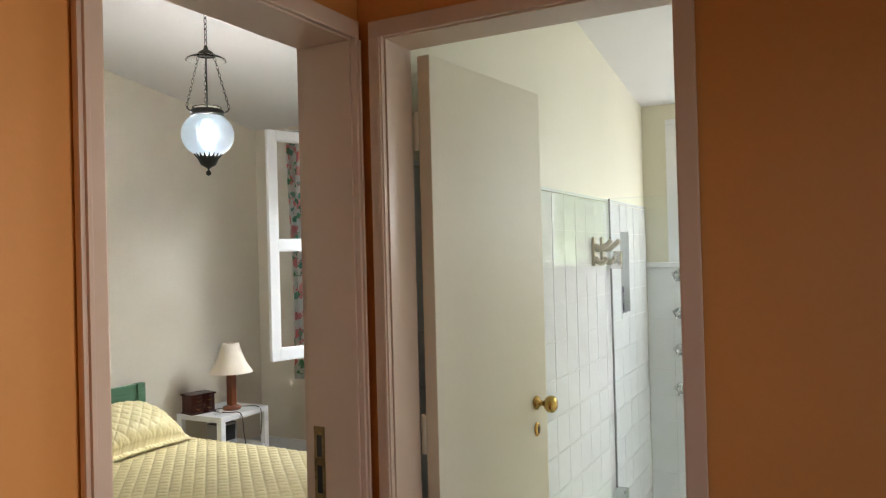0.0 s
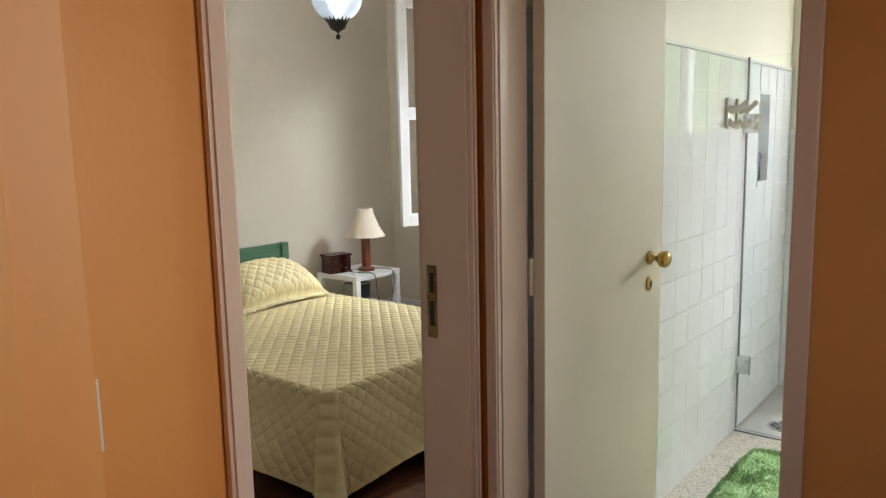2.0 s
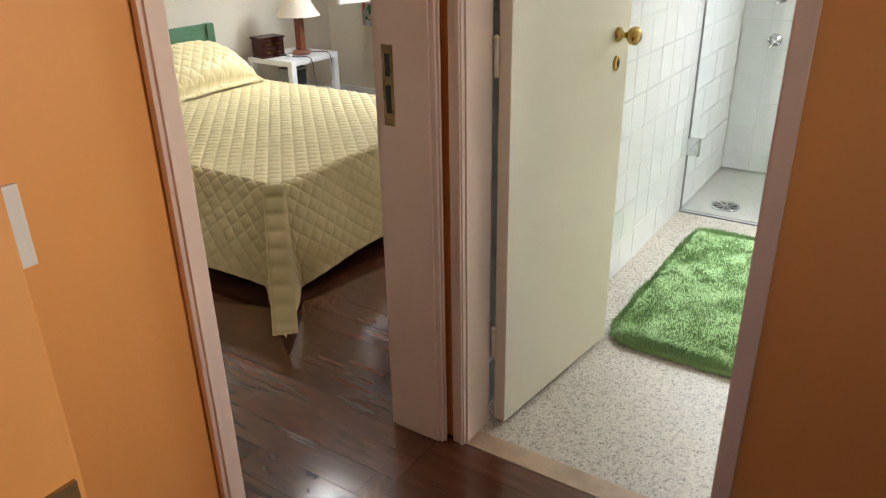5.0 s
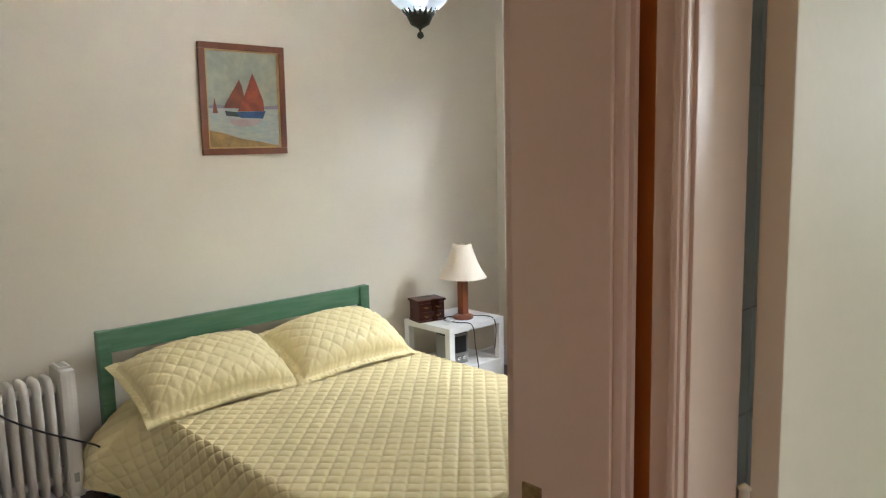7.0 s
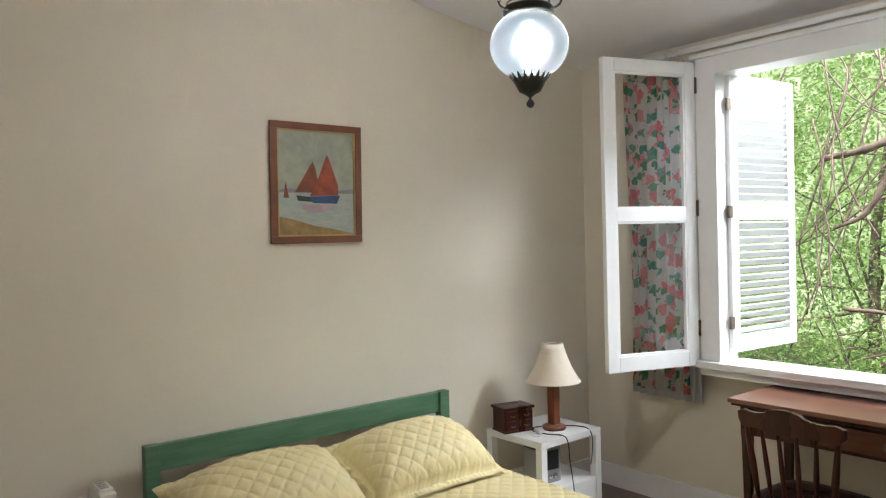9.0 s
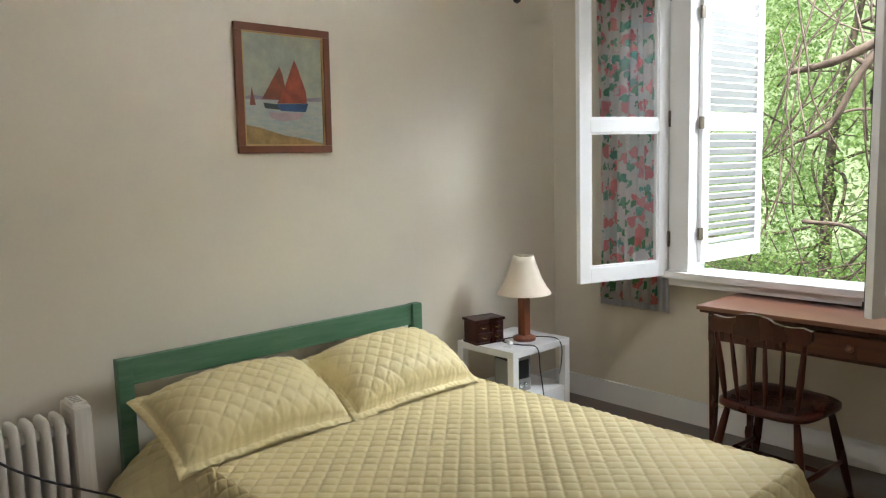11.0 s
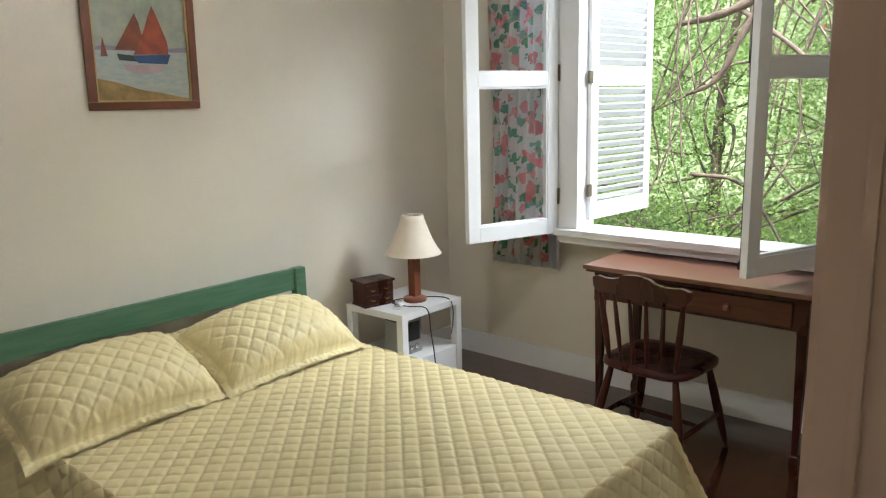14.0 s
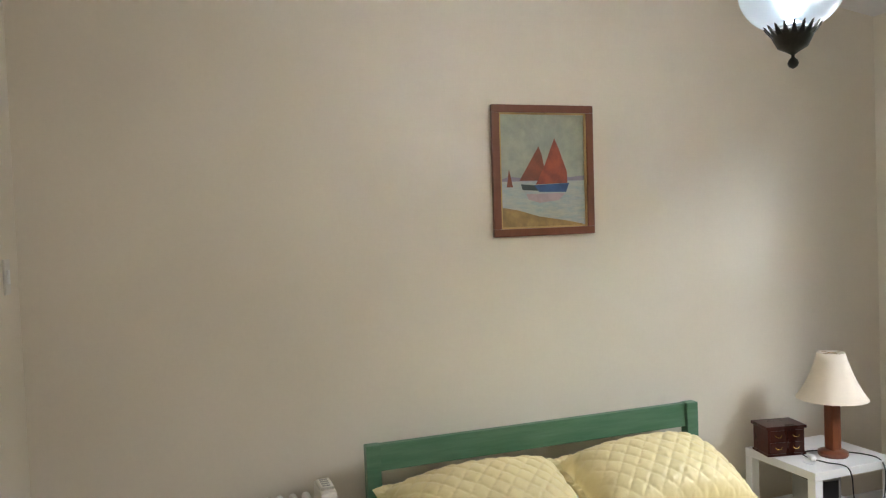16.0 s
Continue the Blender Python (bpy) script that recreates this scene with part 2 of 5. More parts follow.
def glow(name, color, strength):
    m = bpy.data.materials.new(name)
    m.use_nodes = True
    b = m.node_tree.nodes["Principled BSDF"]
    b.inputs["Emission Color"].default_value = (*color, 1)
    b.inputs["Emission Strength"].default_value = strength
    return m


BULB = glow("lit_bulb", (0.75, 0.88, 1.0), 14)


def rug_mat():
    m = mat("green_shag_pile", (0.30, 0.47, 0.19), 0.95, 0.06, 5, 0.2, 90, color2=(0.26, 0.42, 0.155), sheen=0.4)
    return m


RUG = rug_mat()

# ---- building helpers ----


def box(bm, x0, x1, y0, y1, z0, z1, bevel=0.0):
    vs = [bm.verts.new(p) for p in ((x0, y0, z0), (x1, y0, z0), (x1, y1, z0), (x0, y1, z0), (x0, y0, z1), (x1, y0, z1), (x1, y1, z1), (x0, y1, z1))]
    fs = [bm.faces.new([vs[i] for i in q]) for q in ((0, 3, 2, 1), (4, 5, 6, 7), (0, 1, 5, 4), (1, 2, 6, 5), (2, 3, 7, 6), (3, 0, 4, 7))]
    if bevel:
        es = {e for f in fs for e in f.edges}
        bmesh.ops.bevel(bm, geom=list(es), offset=bevel, segments=2, profile=0.7, affect="EDGES")
    return bm


def boxed(x0, x1, y0, y1, z0, z1, bevel=0.003):
    return box(bmesh.new(), x0, x1, y0, y1, z0, z1, bevel)


def mesh_of(name, bm, material, smooth=False):
    me = bpy.data.meshes.new(name)
    bmesh.ops.recalc_face_normals(bm, faces=bm.faces)
    bm.to_mesh(me)
    bm.free()
    for m in material if isinstance(material, (list, tuple)) else [material]:
        me.materials.append(m)
    if smooth:
        for p in me.polygons:
            p.use_smooth = True
    return me


def part(name, bm, material, parent=None, label="", smooth=False):
    ob = new(name, mesh_of(name, bm, material, smooth))
    if parent:
        ob.parent = parent
    if label:
        ob["label"] = label
    return ob


def thing(name, at, label, category, group="", kind=""):
    ob = new(name)
    ob.empty_display_size = 0.05
    ob.location = at
    return tagged(ob, label, category, group, kind)


def structure(name, bm, material, label, category, smooth=False):
    return tagged(part(name, bm, material, None, "", smooth), label, category, "", "structure")


def lathe(profile, seg=24, at=(0, 0, 0), bm=None):
    """Turn (radius, height) pairs round a vertical axis."""
    bm = bm or bmesh.new()
    rings = []
    for r, z in profile:
        if r < 1e-5:
            rings.append([bm.verts.new((at[0], at[1], at[2] + z))])
        else:
            rings.append([bm.verts.new((at[0] + r * math.cos(2 * math.pi * i / seg), at[1] + r * math.sin(2 * math.pi * i / seg), at[2] + z)) for i in range(seg)])
    for a, b in zip(rings, rings[1:]):
        for i in range(seg):
            j = (i + 1) % seg
            if len(a) == 1 and len(b) == 1:
                continue
            if len(a) == 1:
                bm.faces.new((a[0], b[j], b[i]))
            elif len(b) == 1:
                bm.faces.new((a[i], a[j], b[0]))
            else:
                bm.faces.new((a[i], a[j], b[j], b[i]))
    return bm


def tube(points, radius, seg=8, bm=None):
    """A round bar along points; radius is one number or one for each point."""
    bm = bm or bmesh.new()
    pts = [Vector(p) for p in points]
    rad = radius if isinstance(radius, (list, tuple)) else [radius] * len(pts)
    rings = []
    up = Vector((0.13, 0.21, 0.97)).normalized()
    for i, p in enumerate(pts):
        d = (pts[min(i + 1, len(pts) - 1)] - pts[max(i - 1, 0)]).normalized()
        a = d.cross(up)
        if a.length < 0.05:
            a = d.cross(Vector((1, 0, 0)))
        a.normalize()
        b = d.cross(a)
        rings.append([bm.verts.new(p + rad[i] * (a * math.cos(2 * math.pi * k / seg) + b * math.sin(2 * math.pi * k / seg))) for k in range(seg)])
    for r, s in zip(rings, rings[1:]):
        for k in range(seg):
            bm.faces.new((r[k], r[(k + 1) % seg], s[(k + 1) % seg], s[k]))
    bm.faces.new(rings[0][::-1])
    bm.faces.new(rings[-1])
    return bm


def bend(points, n=8):
    """A smooth line through points (Catmull-Rom)."""
    p = [Vector(q) for q in points]
    p = [p[0] * 2 - p[1], *p, p[-1] * 2 - p[-2]]
    out = []
    for i in range(1, len(p) - 2):
        for k in range(n):
            t = k / n
            a, b, c, d = p[i - 1:i + 3]
            out.append(0.5 * ((2 * b) + (c - a) * t + (2 * a - 5 * b + 4 * c - d) * t * t + (3 * b - a - 3 * c + d) * t ** 3))
    out.append(p[-2])
    return out


def turned(bm, m):
    bmesh.ops.transform(bm, matrix=m, verts=bm.verts)
    return bm


def wall(name, axis, a0, a1, t0, t1, z0, z1, holes, mats, label):
    """A wall along x or y, from a0 to a1, between faces t0 and t1, with holes (a0, a1, z0, z1). mats: paint of the low face, of the high face."""
    bm = bmesh.new()
    cuts = sorted({a0, a1, *[v for h in holes for v in h[:2]]})
    for u0, u1 in zip(cuts, cuts[1:]):
        gaps = sorted((h[2], h[3]) for h in holes if h[0] <= u0 + 1e-6 and h[1] >= u1 - 1e-6)
        z = z0
        for g0, g1 in [*gaps, (z1, z1)]:
            if g0 > z + 1e-6:
                if axis == "x":
                    box(bm, u0, u1, t0, t1, z, g0)
                else:
                    box(bm, t0, t1, u0, u1, z, g0)
            z = g1
    ob = structure(name, bm, list(mats), label, "wall")
    k = 1 if axis == "x" else 0
    mid = (t0 + t1) / 2
    for p in ob.data.polygons:
        if abs(p.normal[k]) > 0.5:
            p.material_index = 0 if p.center[k] < mid else 1
    return ob


def ceil_z(y):
    return 2.69 - 0.15 * (y - 3.44)


def bath_z(y):
    return 2.31 - 0.15 * (y - 4.53)


# ---- plan ----
WX, NY, SY = -3.91, 4.70, 0.89          # bedroom west, north and south faces
EX, HX = -1.052, -0.915                  # east wall: bedroom face, hall face
D0, D1, DH = 1.005, 1.677, 2.0          # bedroom doorway
BY0, BY1 = 1.72, 1.83                   # wall between hall and bathroom
B0, B1 = -0.835, -0.182                 # bathroom doorway
TX, TY = -0.875, 4.53                   # tiled faces of the bathroom
WIN0, WIN1, WINB, WINT = -2.93, -1.80, 0.845, 2.28

wall("wall_west", "y", SY - 0.1, NY + 0.1, WX - 0.12, WX, 0, 3.3, [], (FACADE, CREAM), "cream painted bedroom wall behind the bed")
wall("wall_north", "x", WX, EX, NY, NY + 0.10, 0, 3.3, [(WIN0 - 0.17, WIN1 + 0.17, WINB - 0.03, WINT + 0.09)], (CREAM, FACADE), "cream painted bedroom wall with a wide window")
wall("wall_south", "x", WX, EX, SY - 0.1, SY, 0, 3.3, [], (FACADE, CREAM), "cream painted bedroom side wall")
wall("wall_east", "y", SY - 0.1, BY0, EX, HX, 0, 3.3, [(D0 - 0.02, D1 + 0.02, 0, DH + 0.02)], (CREAM, ORANGE), "bedroom wall with a doorway, orange on the hall side")
wall("wall_hall_west", "y", 0.45, SY - 0.1, EX, HX, 0, 3.3, [], (CREAM, ORANGE), "orange painted hall wall")
wall("wall_partition", "y", BY0, NY + 0.1, EX, -0.985, 0, 3.3, [], (CREAM, TILE), "cream painted wall between bedroom and bathroom")
wall("wall_bath_west", "y", BY1, NY, -0.985, -0.883, 0, 3.0, [(3.965, 4.135, 1.17, 1.59)], (CREAM, BATH_WALL), "bathroom wall with a tiled niche")
wall("wall_bath_south", "x", -0.985, 1.0, BY0, BY1, 0, 3.3, [(B0 - 0.02, B1 + 0.02, 0, DH + 0.02)], (ORANGE, BATH_WALL), "orange hall wall with the bathroom doorway")
wall("wall_bath_north", "x", -0.883, 0.9, TY + 0.008, TY + 0.16, 0, 3.0, [(-0.70, 0.74, 1.42, 2.17)], (BATH_WALL, FACADE), "pale bathroom wall with a small window")
wall("wall_bath_east", "y", BY1, TY + 0.16, 0.9, 1.0, 0, 3.0, [], (BATH_WALL, FACADE), "pale bathroom side wall")
wall("wall_hall_south", "x", -1.3, 1.6, 0.32, 0.45, 0, 2.6, [(-0.33, 0.55, 0, 2.05)], (ORANGE, ORANGE), "orange painted wall with a passage")
# Unseen end wall; its opening is made up to go with the hall fill.
wall("wall_hall_east", "y", 0.45, BY0, 1.0, 1.1, 0, 2.6, [(0.7, 1.4, 1.0, 2.0)], (ORANGE, FACADE), "unseen orange painted hall end wall with an opening added for fill light")
# Unseen room, added; its orange walls warm the fill light by bounce.
wall("wall_entry_west", "y", -2.5, 0.32, -1.4, -1.3, 0, 2.6, [], (FACADE, ORANGE), "unseen orange painted passage wall")
wall("wall_entry_east", "y", -2.5, 0.32, 1.6, 1.7, 0, 2.6, [], (ORANGE, FACADE), "unseen orange painted passage wall")
wall("wall_entry_south", "x", -1.4, 1.7, -2.6, -2.5, 0, 2.6, [(0.0, 1.2, 0.9, 2.1)], (FACADE, ORANGE), "unseen orange painted wall with an opening added for fill light")


def slab(name, x0, x1, y0, y1, zf, label):
    bm = bmesh.new()
    v = [bm.verts.new((x, y, zf(y) + dz)) for dz in (0, 0.1) for x, y in ((x0, y0), (x1, y0), (x1, y1), (x0, y1))]
    for q in ((0, 3, 2, 1), (4, 5, 6, 7), (0, 1, 5, 4), (1, 2, 6, 5), (2, 3, 7, 6), (3, 0, 4, 7)):
        bm.faces.new([v[i] for i in q])
    return structure(name, bm, CEILING, label, "ceiling")


slab("ceiling", WX - 0.12, EX + 0.01, SY - 0.1, NY + 0.1, ceil_z, "white sloping bedroom ceiling")
slab("ceiling_bath", -0.99, 1.0, BY1 - 0.05, TY + 0.16, bath_z, "white sloping bathroom ceiling")
slab("ceiling_hall", -1.4, 1.7, -2.6, BY0 + 0.06, lambda y: 2.52, "white hall ceiling")

structure("floor", boxed(WX - 0.1, HX, 0.45, NY + 0.1, -0.12, -0.016, 0), PLANK, "dark varnished wooden plank floor", "floor")
structure("floor_hall", boxed(HX, 1.1, 0.3, BY0 + 0.02, -0.12, -0.016, 0), PLANK, "dark varnished wooden hall floor", "floor")
structure("floor_entry", boxed(-1.4, 1.7, -2.6, 0.3, -0.12, 0, 0), PLANK, "dark wooden passage floor", "floor")
structure("floor_bath", boxed(-0.885, 0.9, BY0 + 0.06, 3.735, -0.12, 0.0, 0), GRANILITE, "speckled beige terrazzo bathroom floor", "floor")
structure("floor_shower", boxed(-0.885, 0.9, 3.755, TY + 0.02, -0.12, -0.006, 0), SHOWERFLOOR, "grey terrazzo shower floor", "floor")
structure("threshold", boxed(B0 - 0.01, B1 + 0.01, BY0 - 0.01, BY0 + 0.06, -0.1, 0.002, 0.003), STONE, "tan stone threshold of the bathroom", "threshold")
structure("trim_shower_channel", boxed(-0.874, 0.9, 3.735, 3.755, -0.05, 0.006, 0.001), GREYPLASTIC, "thin metal strip under the shower glass", "trim")

# baseboards
for nm, q in (("baseboard_north", (WX + 0.015, EX - 0.015, NY - 0.015, NY)), ("baseboard_west", (WX, WX + 0.015, SY + 0.015, NY)), ("baseboard_south", (WX + 0.015, EX, SY, SY + 0.015)), ("baseboard_east", (EX - 0.015, EX, 1.86, NY))):
    structure(nm, boxed(*q, 0, 0.13, 0.003), WHITE, "white painted wooden baseboard", "baseboard")


# ---- door frames ----
def door_frame_y():
    f = thing("door_frame_bedroom", (EX, D0, 0), "pinkish white painted frame of the bedroom doorway", "door frame", kind="structure")
    f.location = (0, 0, 0)
    for nm, y0, y1 in (("jamb", D0 - 0.02, D0), ("jamb", D1, D1 + 0.02)):
        part(nm, boxed(EX - 0.004, HX + 0.004, y0, y1, 0, DH, 0.002), TRIM, f)
    part("head", boxed(EX - 0.004, HX + 0.004, D0 - 0.02, D1 + 0.02, DH, DH + 0.02, 0.002), TRIM, f)
    for x0, x1 in ((EX - 0.018, EX - 0.004), (HX + 0.004, HX + 0.018)):
        for y0, y1 in ((D0 - 0.05, D0 - 0.004), (D1 + 0.004, D1 + 0.022)):
            bm = boxed(x0, x1, y0, y1, 0, DH + 0.004, 0.003)
            box(bm, min(x0, x1 - 0.004) if x0 < -1 else x1 - 0.002, x1 + 0.006 if x0 > -1 else x0 - 0.0, y0 + 0.008, y0 + 0.016, 0, DH, 0.001) if x0 > -1 else None
            part("casing", bm, TRIM, f)
        part("casing", boxed(x0, x1, D0 - 0.05, D1 + 0.022, DH + 0.004, DH + 0.046, 0.003), TRIM, f)
    part("lining_post", boxed(-1.138, EX - 0.004, 1.795, 1.86, 0, DH + 0.046, 0.006), TRIM, f)
    part("bead", boxed(-1.112, -1.104, 1.790, 1.797, 0, DH + 0.03, 0.002), TRIM, f)
    # strike plate let into the jamb
    bm = bmesh.new()
    for z0, z1 in ((0.895, 0.925), (0.992, 1.012), (1.065, 1.085)):
        box(bm, -1.040, -1.010, D1 - 0.003, D1 + 0.001, z0, z1)
    for x0, x1 in ((-1.040, -1.033), (-1.017, -1.010)):
        box(bm, x0, x1, D1 - 0.003, D1 + 0.001, 0.925, 1.065)
    p = part("strike_plate", bm, DULLBRASS, f, "worn brass strike plate")
    part("strike_recess", boxed(-1.034, -1.016, D1 - 0.0015, D1 + 0.012, 0.92, 1.07, 0), BLACK, p)


def door_frame_x():
    f = thing("door_frame_bathroom", (0, 0, 0), "pinkish white painted frame of the bathroom doorway", "door frame", kind="structure")
    for x0, x1 in ((B0 - 0.02, B0), (B1, B1 + 0.02)):
        part("jamb", boxed(x0, x1, BY0 - 0.004, BY1 + 0.004, 0, DH, 0.002), TRIM, f)
    part("head", boxed(B0 - 0.02, B1 + 0.02, BY0 - 0.004, BY1 + 0.004, DH, DH + 0.02, 0.002), TRIM, f)
    for x0, x1 in ((B0 - 0.04, B0 - 0.004), (B1 + 0.004, B1 + 0.042)):
        part("casing", boxed(x0, x1, BY0 - 0.018, BY0 - 0.004, 0, DH + 0.004, 0.003), TRIM, f)
        if x0 < -0.5:
            part("bead", boxed(x1 - 0.012, x1 - 0.004, BY0 - 0.023, BY0 - 0.016, 0, DH, 0.002), TRIM, f)
    part("casing", boxed(B0 - 0.04, B1 + 0.042, BY0 - 0.018, BY0 - 0.004, DH + 0.004, DH + 0.042, 0.003), TRIM, f)


def door_frame_passage():
    f = thing("door_frame_passage", (0, 0, 0), "orange painted frame of the passage doorway", "door frame", kind="structure")
    part("jamb", boxed(-0.33, -0.31, 0.316, 0.454, 0, 2.05, 0.002), ORANGE, f)
    part("stop", boxed(-0.31, -0.298, 0.335, 0.405, 0, 2.05, 0.002), ORANGE, f)
    part("jamb", boxed(0.53, 0.55, 0.316, 0.454, 0, 2.05, 0.002), ORANGE, f)
    part("head", boxed(-0.31, 0.53, 0.316, 0.454, 2.03, 2.05, 0.002), ORANGE, f)
    bm = bmesh.new()
    for z0, z1 in ((0.875, 0.915), (0.98, 1.0), (1.06, 1.08)):
        box(bm, -0.312, -0.307, 0.420, 0.449, z0, z1)
    for y0, y1 in ((0.420, 0.427), (0.442, 0.449)):
        box(bm, -0.312, -0.307, y0, y1, 0.915, 1.06)
    p = part("strike_plate", bm, DULLBRASS, f, "paint-specked brass strike plate")
    part("strike_recess", boxed(-0.325, -0.3095, 0.426, 0.443, 0.91, 1.065, 0), FRAMEWOOD, p)


door_frame_y()
door_frame_x()
door_frame_passage()


def bathroom_door():
    """Leaf hinged at the west jamb, swung into the bathroom."""
    d = thing("door_1", (B0 + 0.012, BY1 + 0.012, 0), "ivory painted flush bathroom door, standing open", "door", kind="structure")
    d.rotation_euler = (0, 0, radians(84))
    w = 0.60
    part("leaf", boxed(0, w, -0.036, 0, 0.012, 1.985, 0.003), DOORPAINT, d)
    for side in (-1, 1):
        y = -0.036 if side < 0 else 0.0
        r = turned(lathe([(0.0, 0), (0.021, 0), (0.021, 0.006), (0.012, 0.012), (0.0085, 0.016), (0.0085, 0.030), (0.02, 0.036), (0.026, 0.047), (0.025, 0.058), (0.016, 0.066), (0, 0.069)]), pose(w - 0.075, y, 1.035, 90 * -side, 0, 0))
        part("knob", r, BRASS, d, "polished brass door knob", True)
        e = turned(lathe([(0, 0), (0.016, 0), (0.016, 0.004), (0.013, 0.006), (0, 0.006)], 20), pose(w - 0.075, y, 0.955, 90 * -side, 0, 0) @ Matrix.Diagonal((1, 1.35, 1, 1)))
        e = part("escutcheon", e, BRASS, d, "oval brass keyhole plate", True)
        part("keyhole", boxed(w - 0.078, w - 0.072, y + side * 0.0035 - 0.004, y + side * 0.0035 + 0.004, 0.945, 0.963, 0), BLACK, e)
    for z in (0.22, 1.0, 1.75):
        part("hinge", lathe([(0, 0), (0.0065, 0), (0.0065, 0.09), (0.009, 0.093), (0, 0.1)], 10, (-0.006, 0.003, z)), DOORPAINT, d, "painted steel hinge", True)
    return d


bathroom_door()


def plate(name, at, size, axis, label):
    p = thing(name, at, label, "switch")
    w, h = size
    if axis == "x":
        part("cover", boxed(0, 0.008, -w / 2, w / 2, -h / 2, h / 2, 0.003), HEATER, p)
        part("rocker", boxed(0.006, 0.012, -w / 6, w / 6, -h / 5, h / 5, 0.001), WHITE, p)
    else:
        part("cover", boxed(-w / 2, w / 2, 0, 0.008, -h / 2, h / 2, 0.003), HEATER, p)
        part("rocker", boxed(-w / 6, w / 6, 0.006, 0.012, -h / 5, h / 5, 0.001), WHITE, p)
    return p


plate("light_switch", (HX, 0.705, 1.0), (0.075, 0.115), "x", "cream plastic light switch on the orange hall wall")
plate("light_switch", (-3.72, SY, 1.44), (0.07, 0.11), "y", "cream plastic light switch on the cream bedroom wall")


# ---- bedroom window ----
def bedroom_window():
    w = thing("window_1", (0, 0, 0), "white painted wooden window frame, casements open", "window", kind="structure")
    y0, y1 = 4.55, NY + 0.02
    part("window_post", boxed(WIN0 - 0.11, WIN0, y0, y1, WINB, WINT + 0.09, 0.004), WHITE, w)
    part("window_post", boxed(WIN1, WIN1 + 0.11, y0, y1, WINB, WINT + 0.09, 0.004), WHITE, w)
    part("window_head", boxed(WIN0, WIN1, y0, y1, WINT, WINT + 0.09, 0.004), WHITE, w)
    part("window_sill", boxed(WIN0 - 0.14, WIN1 + 0.14, y0 - 0.035, y1 + 0.03, WINB - 0.035, WINB, 0.006), WHITE, w)
    part("window_apron", boxed(WIN0 - 0.11, WIN1 + 0.11, y0, NY, WINB - 0.075, WINB - 0.035, 0.004), WHITE, w)
    part("crown_moulding", boxed(WIN0 - 0.13, WIN1 + 0.13, y0 - 0.02, NY, WINT + 0.09, WINT + 0.115, 0.005), WHITE, w)
    return w


bedroom_window()


def casement(at, angle, width, mirrored, material, label):
    """A two-pane casement hinged at its local origin, its leaf along local x."""
    c = thing("casement", at, label, "window sash", "casements of the bedroom window")
    c.rotation_euler = (0, 0, radians(angle))
    s = -1 if mirrored else 1
    zb, zt, t = 0.0, 1.535, 0.032
    st = 0.062

    def q(a, b, z0, z1, y0=-t / 2, y1=t / 2, bev=0.004):
        lo, hi = sorted((s * a, s * b))
        return boxed(lo, hi, y0, y1, z0, z1, bev)
    part("stile", q(0, st, zb, zt), material, c)
    part("stile", q(width - st, width, zb, zt), material, c)
    part("rail", q(st, width - st, zb, zb + 0.075), material, c)
    part("rail", q(st, width - st, zt - 0.065, zt), material, c)
    part("rail", q(st, width - st, 0.735, 0.80), material, c)
    for z0, z1 in ((zb + 0.075, 0.735), (0.80, zt - 0.065)):
        g = part("pane", q(st - 0.006, width - st + 0.006, z0 - 0.006, z1 + 0.006, -0.002, 0.002, 0), GLASS, c, "clear window glass")
        g.visible_shadow = False
        for a0, a1, b0, b1 in ((st, st + 0.01, z0, z1), (width - st - 0.01, width - st, z0, z1), (st + 0.01, width - st - 0.01, z0, z0 + 0.01), (st + 0.01, width - st - 0.01, z1 - 0.01, z1)):
            part("bead", q(a0, a1, b0, b1, -0.012, 0.012, 0.002), material, c)
    for z in (0.15, 0.76, 1.38):
        part("hinge", lathe([(0, 0), (0.007, 0), (0.007, 0.08), (0, 0.08)], 10, (s * -0.004, 0.016, z)), HINGEBRONZE, c, "weathered butt hinge", True)
    return c


casement((WIN0 - 0.123, 4.544, 0.82), -109, 0.535, False, WHITE, "white painted casement with two panes, swung inward")
right = casement((WIN1 + 0.035, 4.538, 0.82), 69.5, 0.50, True, WHITE, "white painted casement open above the desk")
for z, h in ((0.03, 0.03), (0.78, 0.05)):
    part("latch", boxed(-0.498, -0.47, 0.016, 0.028, z, z + h, 0.002), DARKMETAL, right, "dark iron latch")
part("bolt_rod", tube([(-0.49, 0.022, 0.03), (-0.49, 0.022, 1.5)], 0.004), DARKMETAL, right, "thin iron bolt rod")


